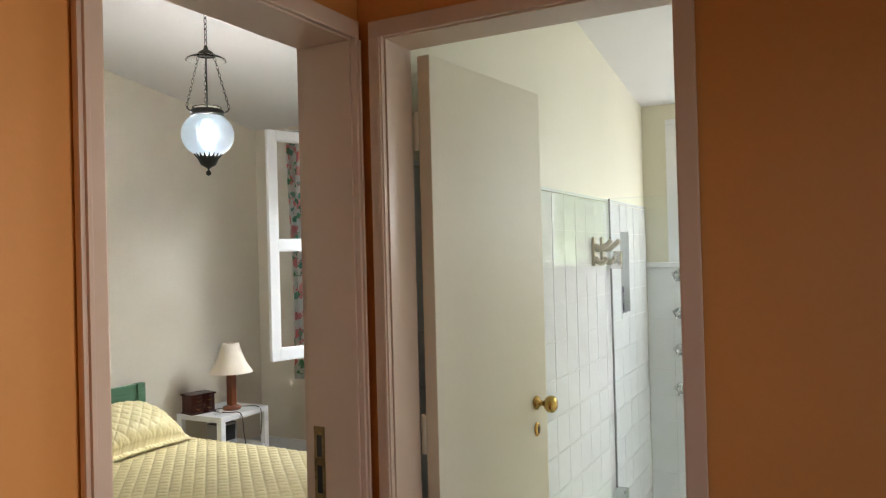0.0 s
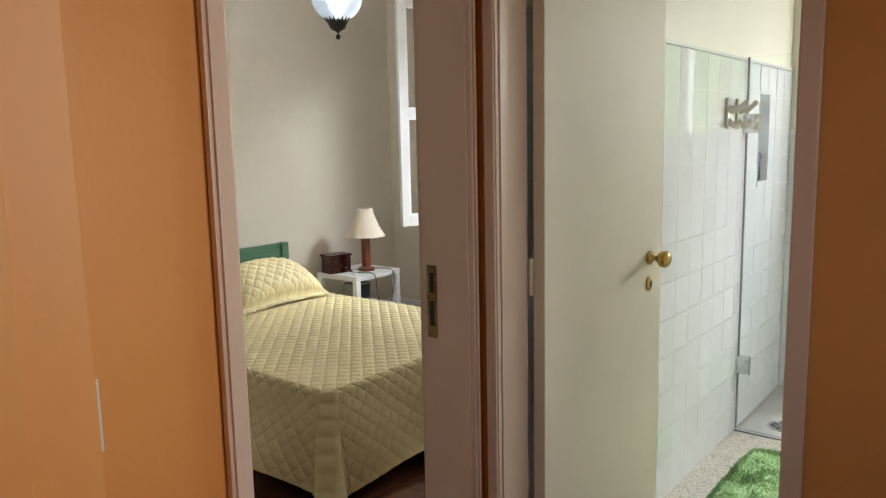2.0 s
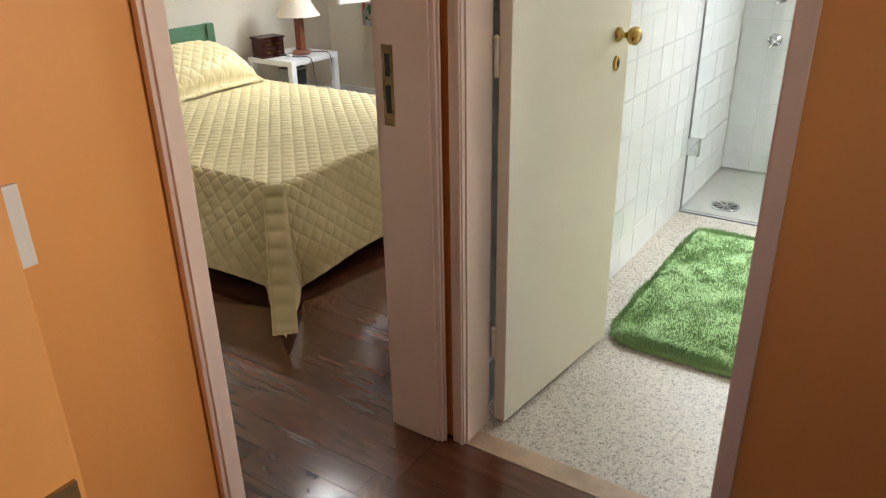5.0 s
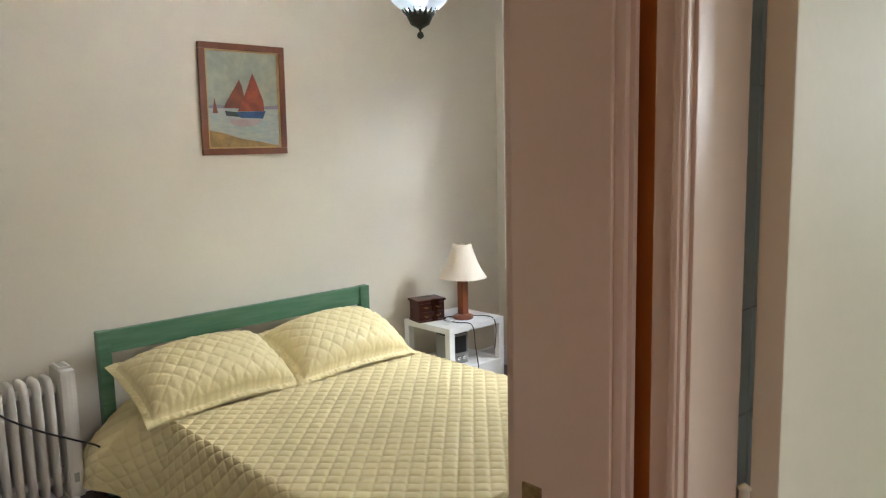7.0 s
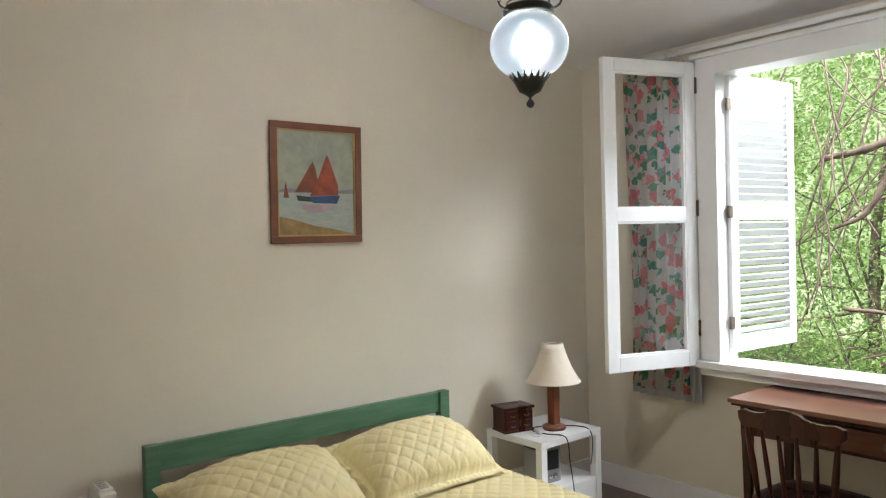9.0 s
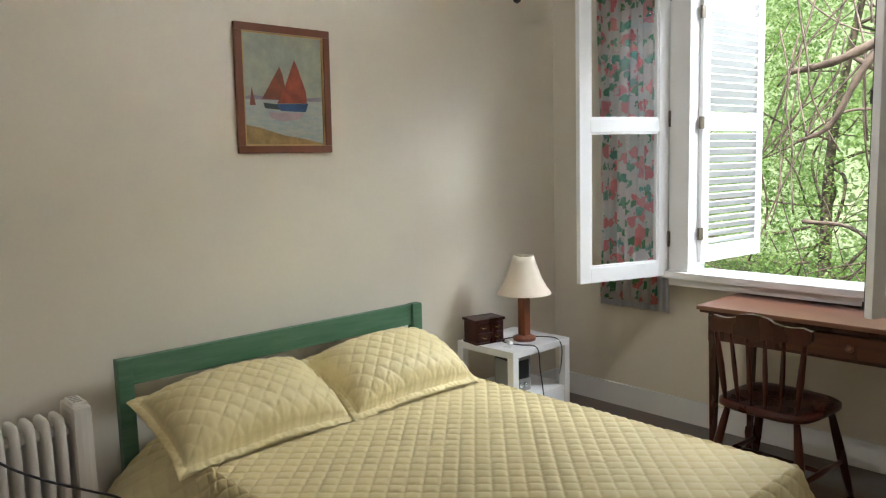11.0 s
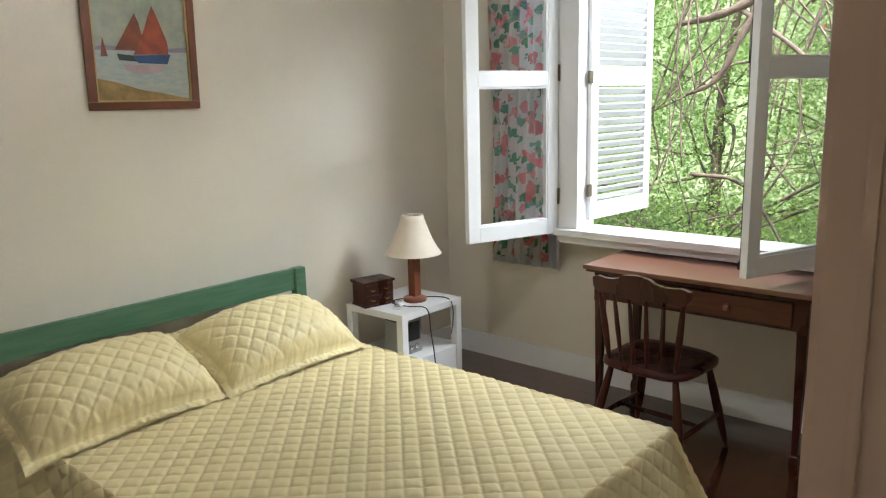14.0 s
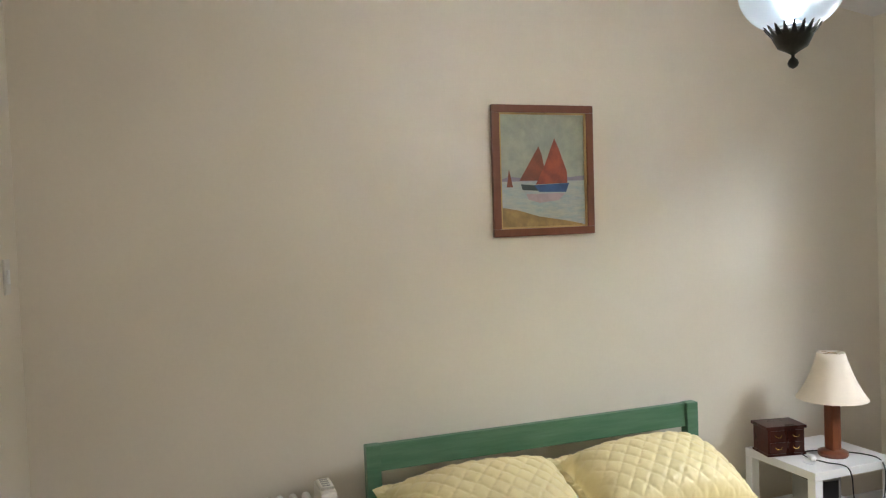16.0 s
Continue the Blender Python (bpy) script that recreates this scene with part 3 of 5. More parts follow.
def shutter(at, angle):
    s = thing("shutter", at, "white painted louvred wooden shutter, swung outward", "shutter", "shutters of the bedroom window")
    s.rotation_euler = (0, 0, radians(angle))
    w, h, t = 0.565, 1.405, 0.03
    part("stile", boxed(0, 0.06, -t / 2, t / 2, 0, h, 0.003), WHITE, s)
    part("stile", boxed(w - 0.06, w, -t / 2, t / 2, 0, h, 0.003), WHITE, s)
    part("rail", boxed(0.06, w - 0.06, -t / 2, t / 2, 0, 0.085, 0.003), WHITE, s)
    part("rail", boxed(0.06, w - 0.06, -t / 2, t / 2, h - 0.07, h, 0.003), WHITE, s)
    part("rail", boxed(0.06, w - 0.06, -t / 2, t / 2, 0.67, 0.73, 0.003), WHITE, s)
    me = mesh_of("slat", turned(boxed(0.056, w - 0.056, -0.021, 0.021, -0.003, 0.003, 0.001), pose(0, 0, 0, -42, 0, 0)), WHITE)
    for z0, n in ((0.085, 15), (0.73, 16)):
        for i in range(n):
            o = new("slat", me)
            o.parent, o.location = s, (0, 0, z0 + 0.02 + i * 0.0385)
    for z in (0.12, 0.68, 1.22):
        part("hinge", boxed(-0.022, 0.008, -0.02, -0.006, z, z + 0.062, 0.002), HINGEBRONZE, s, "weathered bronze hinge")
    return s


shutter((WIN0 + 0.008, 4.64, 0.884), 85)
shutter((WIN1 - 0.008, 4.665, 0.884), 78)


# ---- curtains ----
def cloth(x0, x1, y, z0, z1, folds, depth, seed, ruffle=False):
    bm = bmesh.new()
    rnd = random.Random(seed)
    nx, nz = folds * 12, 26
    ph = [rnd.uniform(-0.6, 0.6) for _ in range(folds + 2)]
    grid = []
    for i in range(nx + 1):
        u = i / nx
        col = []
        for k in range(nz + 1):
            v = k / nz
            w = math.sin(2 * math.pi * folds * u + ph[int(u * folds)] * 0.3 + 0.5 * math.sin(3 * v + seed))
            d = depth * (0.55 + 0.45 * (1 - v)) * w + 0.006 * math.sin(17 * u + 5 * v)
            x = x0 + (x1 - x0) * u + 0.012 * math.sin(4 * v + 9 * u)
            if ruffle and v < 0.06:
                d += 0.012 * math.sin(2 * math.pi * folds * 3 * u)
            col.append(bm.verts.new((x, y + d, z0 + (z1 - z0) * v)))
        grid.append(col)
    for a, b in zip(grid, grid[1:]):
        for k in range(nz):
            bm.faces.new((a[k], b[k], b[k + 1], a[k + 1]))
    bmesh.ops.solidify(bm, geom=bm.faces[:], thickness=0.0015)
    return bm


def curtain(x0, x1, xs0, xs1, y, ys, z0, label, seed):
    c = thing("curtain", (0, 0, 0), label, "curtain", "curtains of the bedroom window")
    part("panel", cloth(x0, x1, y, z0, 2.405, 7, 0.026, seed, True), FLORAL, c, "red and green flower print", True)
    part("lining", cloth(xs0, xs1, ys, z0 - 0.05, 2.405, 9, 0.014, seed + 3), SHEER, c, "plain white lining", True)
    return c


curtain(-3.50, -3.13, -3.52, -3.08, 4.585, 4.635, 0.65, "gathered floral cotton curtain hanging beside the window", 2)
curtain(-1.645, -1.36, -1.69, -1.40, 4.475, 4.515, 0.69, "gathered floral cotton curtain hanging beside the desk", 5)


def curtain_rod():
    r = thing("curtain_rod", (0, 0, 0), "white painted round curtain rod above the window", "curtain rod")
    part("rod", tube([(-3.5, 4.53, 2.42), (-1.38, 4.53, 2.42)], 0.014, 14), WHITE, r, "", True)
    for x in (-3.46, -1.42):
        part("bracket", boxed(x - 0.012, x + 0.012, 4.515, NY, 2.395, 2.445, 0.004), WHITE, r)
    for x in (-3.40, -3.33, -3.26, -3.19, -3.12, -1.65, -1.58, -1.51):
        part("ring", turned(lathe([(0.019, -0.003), (0.022, 0), (0.019, 0.003), (0.016, 0), (0.019, -0.003)], 18), pose(x, 4.53, 2.415, 0, 90, 0)), WHITE, r, "", True)


curtain_rod()


# ---- bed ----
BX0, BX1, BYA, BYB, BT = -3.74, -1.96, 2.15, 3.50, 0.425


def bed():
    b = thing("bed", (-2.85, 2.8, 0), "double bed with a green stained wooden headboard", "bed")
    b.location = (0, 0, 0)
    for y in (2.012, 3.418):
        part("headboard_post", boxed(-3.80, -3.755, y, y + 0.056, 0, 0.747, 0.005), GREENWOOD, b)
    part("headboard_rail", boxed(-3.797, -3.768, 2.068, 3.418, 0.645, 0.745, 0.004), GREENWOOD, b)
    part("headboard_rail", boxed(-3.797, -3.768, 2.068, 3.418, 0.25, 0.36, 0.004), GREENWOOD, b)
    for y in (2.15, 3.45):
        part("side_rail", boxed(-3.755, -2.0, y, y + 0.03, 0.16, 0.27, 0.004), GREENWOOD, b)
    part("foot_rail", boxed(-2.03, -2.0, 2.18, 3.45, 0.16, 0.27, 0.004), GREENWOOD, b)
    for y in (2.16, 3.42):
        part("leg", boxed(-2.06, -2.005, y, y + 0.055, 0, 0.16, 0.004), GREENWOOD, b)
    part("mattress", boxed(-3.75, -1.985, 2.17, 3.48, 0.24, 0.405, 0.03), MATTRESS, b, "pale ticking mattress", True)
    return b


bed()


def puff(u, v, step):
    """Quilting: a pad that swells between narrow stitched grooves, 0 in a groove and 1 in the middle of a diamond."""
    a, b = (u + v) / step, (u - v) / step
    da, db = abs(a - round(a)) * 2, abs(b - round(b)) * 2
    groove = (1 - math.exp(-da / 0.13)) * (1 - math.exp(-db / 0.13))
    return 0.6 * groove + 0.4 * math.sin(math.pi / 2 * da) * math.sin(math.pi / 2 * db)


def pucker(u, v, step):
    """Small creases that run across the stitching, strongest beside it."""
    a, b = (u + v) / step, (u - v) / step
    da, db = abs(a - round(a)) * 2, abs(b - round(b)) * 2
    p, q = (u + v) * 0.707, (u - v) * 0.707
    return math.exp(-da / 0.45) * noise.noise((p * 22, q * 95, 1)) + math.exp(-db / 0.45) * noise.noise((p * 95, q * 22, 7))


def bedspread():
    c = thing("bedspread", (0, 0, 0), "pale yellow diamond-quilted satin bedspread over the bed", "bedspread")
    bm = bmesh.new()
    hang = 0.435
    step = 0.0045
    nx, ny = int((BX1 - BX0 + hang) / step), int((BYB - BYA + 2 * hang) / step)
    grid = []
    for i in range(nx + 1):
        u = BX0 + i * step
        col = []
        for k in range(ny + 1):
            v = BYA - hang + k * step
            ex = max(0.0, u - BX1)
            ey = max(0.0, BYA - v, v - BYB)
            sy = -1 if v < BYA else 1
            big, small = max(ex, ey), min(ex, ey)
            m = small / big if big > 1e-6 else 0.0
            wav = noise.noise((u * 3.1, v * 3.1, 0.3))
            fl = 0.30 + 0.10 * wav
            ox = ex * (fl + 0.50 * m * m)
            oy = ey * (fl + 0.50 * m * m)
            if sy > 0 and ey > 0:
                oy = ey * 0.10
                ox = ex * (fl + 0.12)
            if ey > 0 and ex == 0 and sy < 0 and u < -3.3:
                k0 = min(1, (-3.3 - u) / 0.25)
                oy += k0 * (0.15 * math.sin(0.6 * math.pi * min(1, 1.15 * ey / hang)) + 0.02 * math.sin(u * 24) * ey / hang)
            r = 0.035
            drop = big * big / (4 * r) if big < 2 * r else big - r
            z = BT - 0.93 * drop + (0.018 * wav + 0.016 * math.sin(5.2 * (u if ey > ex else v) + 0.6)) * (big / hang)
            if sy < 0 and ey > ex and u < -3.25:
                z += 0.2 * ey * min(1, (-3.25 - u) / 0.3)
            z += 0.006 * noise.noise((u * 2, v * 2, 4)) if big == 0 else 0
            x = (BX1 if ex else u) + ox
            y = (BYA - oy if sy < 0 else BYB + oy) if ey else v
            p = (0.0085 - 0.003 * min(1.0, big / 0.1)) * puff(u, v, 0.0765) + 0.0014 * pucker(u, v, 0.0765) + 0.002 * noise.noise((u * 18, v * 18, 6))
            nrm = Vector((ex, sy * ey, 0.0))
            nrm = (nrm.normalized() * min(1, big / 0.05) + Vector((0, 0, 1.0 if big < 0.03 else 0.35))).normalized()
            col.append(bm.verts.new(Vector((x, y, max(z, 0.03))) + nrm * p))
        grid.append(col)
    for a, b in zip(grid, grid[1:]):
        for k in range(ny):
            bm.faces.new((a[k], b[k], b[k + 1], a[k + 1]))
    part("cover", bm, QUILT, c, "", True)
    # corner straps that close the foot corners
    for sy, y in ((-1, BYA),):
        bm = bmesh.new()
        n, m = 60, 10
        rows = []
        for i in range(n + 1):
            t = i / n
            e = 0.02 + 0.41 * t
            cx, cy = BX1 + e * 0.83, y + sy * e * 0.83
            cz = BT + 0.012 - 0.93 * max(0.0, e - 0.035)
            row = []
            for k in range(m + 1):
                s = k / m * 2 - 1
                bul = 0.022 * (1 - s * s) ** 0.5 * (0.25 + 0.75 * abs(math.sin(math.pi * t * 8.5)) ** 0.5) * (1 if i < n else 0.2)
                wv = 0.043
                row.append(bm.verts.new((cx + wv * s * 0.707 + bul * 0.6, cy + sy * (-wv * s * 0.707 + bul * 0.6), max(0.02, cz) + bul * 0.4)))
            rows.append(row)
        for a, b in zip(rows, rows[1:]):
            for k in range(m):
                bm.faces.new((a[k], b[k], b[k + 1], a[k + 1]))
        bmesh.ops.solidify(bm, geom=bm.faces[:], thickness=0.006)
        part("corner_strap", bm, QUILT, c, "padded strap down the corner", True)


bedspread()


def pillow(at, rot, L, label, seed):
    p = thing("pillow", at, label, "pillow", "pillows on the bed")
    p.rotation_euler = tuple(radians(a) for a in rot)
    bm = bmesh.new()
    W, F = 0.188, 0.032
    n, m = 150, 110
    for side in (1, -1):
        grid = []
        for i in range(n + 1):
            a = (i / n * 2 - 1) * (L + F)
            col = []
            for k in range(m + 1):
                b = (k / m * 2 - 1) * (W + F)
                fa, fb = max(0.0, 1 - (abs(a) / L) ** 2.6), max(0.0, 1 - (abs(b) / W) ** 2.6)
                body = (0.128 if side > 0 else 0.085) * (fa * fb) ** 0.42
                h = body + 0.004
                if side > 0:
                    rim = math.exp(-min(L - abs(a), W - abs(b)) / 0.05) if body > 0 else 0.6
                    along = a * 60 if W - abs(b) < L - abs(a) else b * 60
                    h += 0.008 * puff(a + seed, b, 0.0765) * (1 if body > 0 else 0.4) + 0.0025 * pucker(a + seed, b, 0.0765)
                    h += 0.007 * min(1.0, rim) * noise.noise((along, seed, min(L - abs(a), W - abs(b)) * 9)) + 0.006 * noise.noise((a * 13 + seed, b * 13, 1))
                sag = 0.012 * noise.noise((a * 4 + seed, b * 4, 3))
                pinch = 1 - 0.05 * (abs(b) / (W + F)) ** 2 * (1 - (abs(a) / (L + F)) ** 2)
                pin2 = 1 - 0.06 * (abs(a) / (L + F)) ** 2 * (1 - (abs(b) / (W + F)) ** 2)
                col.append(bm.verts.new((a * pin2, b * pinch, side * h + sag - 0.012 * (abs(a) / L) ** 4 - 0.006 * max(0.0, -b / W) ** 3)))
            grid.append(col)
        for r, s in zip(grid, grid[1:]):
            for k in range(m):
                bm.faces.new((r[k], s[k], s[k + 1], r[k + 1]))
    bmesh.ops.remove_doubles(bm, verts=bm.verts, dist=0.0005)
    part("sham", bm, QUILT, p, "quilted satin sham with a flat flange", True)
    return p


pillow((-3.525, 2.40, 0.531), (22, 0, 92), 0.34, "pale yellow quilted pillow leaning on the headboard", 0.3)
pillow((-3.53, 3.10, 0.533), (22, 0, 92), 0.33, "pale yellow quilted pillow leaning on the headboard", 2.1)


# ---- nightstand and what it holds ----
NX0, NX1, NY0, NY1, NZ = -3.85, -3.45, 3.80, 4.25, 0.48


def nightstand():
    n = thing("nightstand", (0, 0, 0), "white painted open wooden nightstand with a low shelf", "nightstand")
    part("top", boxed(NX0, NX1, NY0, NY1, NZ - 0.035, NZ, 0.003), WHITE, n)
    for x in (NX0, NX1 - 0.04):
        for y in (NY0, NY1 - 0.04):
            part("leg", boxed(x, x + 0.04, y, y + 0.04, 0, NZ - 0.035, 0.003), WHITE, n)
    part("shelf", boxed(NX0 + 0.004, NX1 - 0.004, NY0 + 0.004, NY1 - 0.004, 0.20, 0.225, 0.002), WHITE, n)
    part("lower_panel", boxed(NX1 - 0.03, NX1 - 0.006, NY0 + 0.04, NY1 - 0.04, 0.05, 0.20, 0.002), WHITE, n)
    part("lower_panel", boxed(NX0 + 0.04, NX1 - 0.04, NY1 - 0.03, NY1 - 0.006, 0.05, 0.20, 0.002), WHITE, n)


nightstand()


def jewel_box():
    b = thing("jewel_box", (-3.735, 3.885, NZ), "small dark red wooden chest with four drawers", "chest")
    b.rotation_euler = (0, 0, radians(-12))
    part("body", boxed(-0.06, 0.06, -0.085, 0.085, 0.008, 0.118, 0.002), MAHOGANY, b)
    part("lid", boxed(-0.067, 0.067, -0.094, 0.094, 0.118, 0.132, 0.004), MAHOGANY, b)
    part("plinth", boxed(-0.064, 0.066, -0.09, 0.09, 0, 0.010, 0.002), MAHOGANY, b)
    for y in (-0.041, 0.041):
        for z in (0.038, 0.090):
            d = part("drawer", boxed(0.06, 0.066, y - 0.036, y + 0.036, z - 0.022, z + 0.022, 0.002), MAHOGANY, b)
            part("pull", tube(bend([(0.067, y - 0.016, z + 0.004), (0.073, y - 0.008, z - 0.004), (0.073, y + 0.008, z - 0.004), (0.067, y + 0.016, z + 0.004)], 4), 0.0018, 6), BRASS, d, "curled brass drawer pull", True)


jewel_box()


def table_lamp():
    t = thing("table_lamp", (-3.595, 4.05, NZ), "wooden table lamp with a cream flared shade, switched off", "lamp")
    part("base", lathe([(0, 0), (0.058, 0), (0.062, 0.008), (0.060, 0.020), (0.040, 0.028), (0, 0.03)], 32), LAMPWOOD, t, "", True)
    bm = boxed(-0.024, 0.024, -0.024, 0.024, 0.026, 0.27, 0.008)
    part("column", bm, LAMPWOOD, t, "square tapered wooden column")
    prof = [(0.145, 0.252), (0.122, 0.285), (0.098, 0.33), (0.078, 0.38), (0.063, 0.425), (0.055, 0.452)]
    part("shade", lathe([*prof, (0.0535, 0.452), *[(r - 0.002, z) for r, z in prof[::-1]], prof[0]], 40), SHADE, t, "cream cloth shade", True)
    bm = tube([(-0.055, 0, 0.450), (0.055, 0, 0.450)], 0.0015, 6)
    tube([(0, -0.055, 0.450), (0, 0.055, 0.450)], 0.0015, 6, bm)
    part("spider", bm, DULLBRASS, t, "wire shade carrier")
    part("bulb", lathe([(0.012, 0.27), (0.014, 0.30), (0.028, 0.34), (0.022, 0.375), (0, 0.385)], 16), WHITE, t, "unlit bulb", True)


table_lamp()


def radio():
    r = thing("radio", (-3.60, 3.96, 0.225), "small silver and black radio on the nightstand shelf", "radio")
    r.rotation_euler = (0, 0, radians(-6))
    part("case", boxed(-0.06, 0.055, -0.075, 0.075, 0, 0.185, 0.006), BLACK, r)
    part("side_panel", boxed(-0.056, 0.05, -0.079, -0.074, 0.006, 0.178, 0.002), GREYPLASTIC, r)
    part("front_panel", boxed(0.055, 0.060, -0.072, 0.072, 0.004, 0.182, 0.002), GREYPLASTIC, r)
    part("speaker_grille", boxed(0.060, 0.063, -0.058, 0.058, 0.07, 0.17, 0.002), BLACK, r)
    for y in (-0.035, 0.0, 0.035):
        part("dial", turned(lathe([(0, 0), (0.013, 0), (0.011, 0.01), (0, 0.01)], 18), pose(0.060, y, 0.037, 0, 90, 0)), CHROME, r, "", True)


radio()


def lamp_cord():
    c = thing("lamp_cord", (0, 0, 0), "black lamp cord with a white switch, trailing off the nightstand", "cable")
    pts = [(-3.66, 4.04, NZ + 0.006), (-3.67, 3.95, NZ + 0.006), (-3.60, 3.92, NZ + 0.006), (-3.52, 3.935, NZ + 0.006), (-3.46, 3.97, NZ + 0.004), (-3.437, 3.98, NZ - 0.03), (-3.437, 3.99, 0.36), (-3.435, 4.01, 0.24), (-3.43, 4.03, 0.06), (-3.46, 4.1, 0.006)]
    part("wire", tube(bend(pts, 8), 0.003, 8), BLACK, c, "", True)
    part("wire", tube(bend([(-3.62, 4.10, NZ + 0.005), (-3.54, 4.16, NZ + 0.006), (-3.47, 4.17, NZ + 0.004), (-3.437, 4.165, NZ - 0.03), (-3.44, 4.17, 0.38), (-3.47, 4.19, 0.29)], 8), 0.003, 8), BLACK, c, "", True)
    part("inline_switch", turned(boxed(-0.011, 0.011, -0.026, 0.026, 0, 0.02, 0.007), pose(-3.585, 3.92, NZ + 0.002, 0, 0, 65)), WHITE, c, "white inline switch", True)
    part("wire", tube(bend([(-3.60, 3.90, NZ + 0.004), (-3.57, 3.86, NZ + 0.004), (-3.53, 3.87, NZ + 0.004), (-3.55, 3.90, NZ + 0.004)], 6), 0.0016, 6), SHEER, c, "loose white wire", True)


lamp_cord()


# ---- desk and chair ----
def desk():
    d = thing("desk", (0, 0, 0), "brown wooden writing desk with slender tapered legs under the window", "desk")
    x0, x1, y0, y1, h = -2.68, -1.70, 4.18, 4.66, 0.763
    part("tabletop", boxed(x0, x1, y0, y1, h - 0.02, h, 0.005), DESKWOOD, d, "sun-faded reddish wooden top")
    part("edge_moulding", boxed(x0 + 0.01, x1 - 0.01, y0 + 0.01, y1 - 0.01, h - 0.032, h - 0.02, 0.004), MAHOGANY, d)
    part("back_strip", boxed(x0 + 0.1, x1, y1 - 0.012, y1, h, h + 0.018, 0.002), MAHOGANY, d)
    a0, a1, b0, b1 = x0 + 0.04, x1 - 0.04, y0 + 0.04, y1 - 0.03
    part("apron", boxed(a0 + 0.04, a1 - 0.04, b0 + 0.006, b0 + 0.024, h - 0.16, h - 0.032, 0.002), MAHOGANY, d)
    part("apron", boxed(a0 + 0.04, a1 - 0.04, b1 - 0.024, b1 - 0.006, h - 0.16, h - 0.032, 0.002), MAHOGANY, d)
    for x in (a0 + 0.006, a1 - 0.024):
        part("apron", boxed(x, x + 0.018, b0 + 0.04, b1 - 0.04, h - 0.16, h - 0.032, 0.002), MAHOGANY, d)
    dr = part("drawer", boxed(x0 + 0.36, a1 - 0.06, b0 - 0.004, b0 + 0.008, h - 0.145, h - 0.05, 0.003), DRAWERWOOD, d, "brown wooden drawer front")
    part("knob", turned(lathe([(0, 0), (0.008, 0), (0.008, 0.01), (0.016, 0.018), (0.014, 0.028), (0, 0.032)], 18), pose(x0 + 0.64, b0 - 0.004, h - 0.098, 90, 0, 0)), DESKWOOD, dr, "turned wooden knob", True)
    for x in (a0, a1 - 0.04):
        for y in (b0, b1 - 0.04):
            cx, cy = x + 0.02, y + 0.02
            bm = bmesh.new()
            rings = []
            for z, w in ((h - 0.032, 0.021), (h - 0.165, 0.021), (h - 0.17, 0.019), (0.10, 0.0115), (0.095, 0.016), (0.07, 0.018), (0.02, 0.014), (0.0, 0.012)):
                rings.append([bm.verts.new((cx + sx * w, cy + sy * w, z)) for sx, sy in ((-1, -1), (1, -1), (1, 1), (-1, 1))])
            for r, s in zip(rings, rings[1:]):
                for k in range(4):
                    bm.faces.new((r[k], r[(k + 1) % 4], s[(k + 1) % 4], s[k]))
            bm.faces.new(rings[0])
            bm.faces.new(rings[-1])
            part("leg", bm, MAHOGANY, d, "tapered leg with a spade foot")


desk()


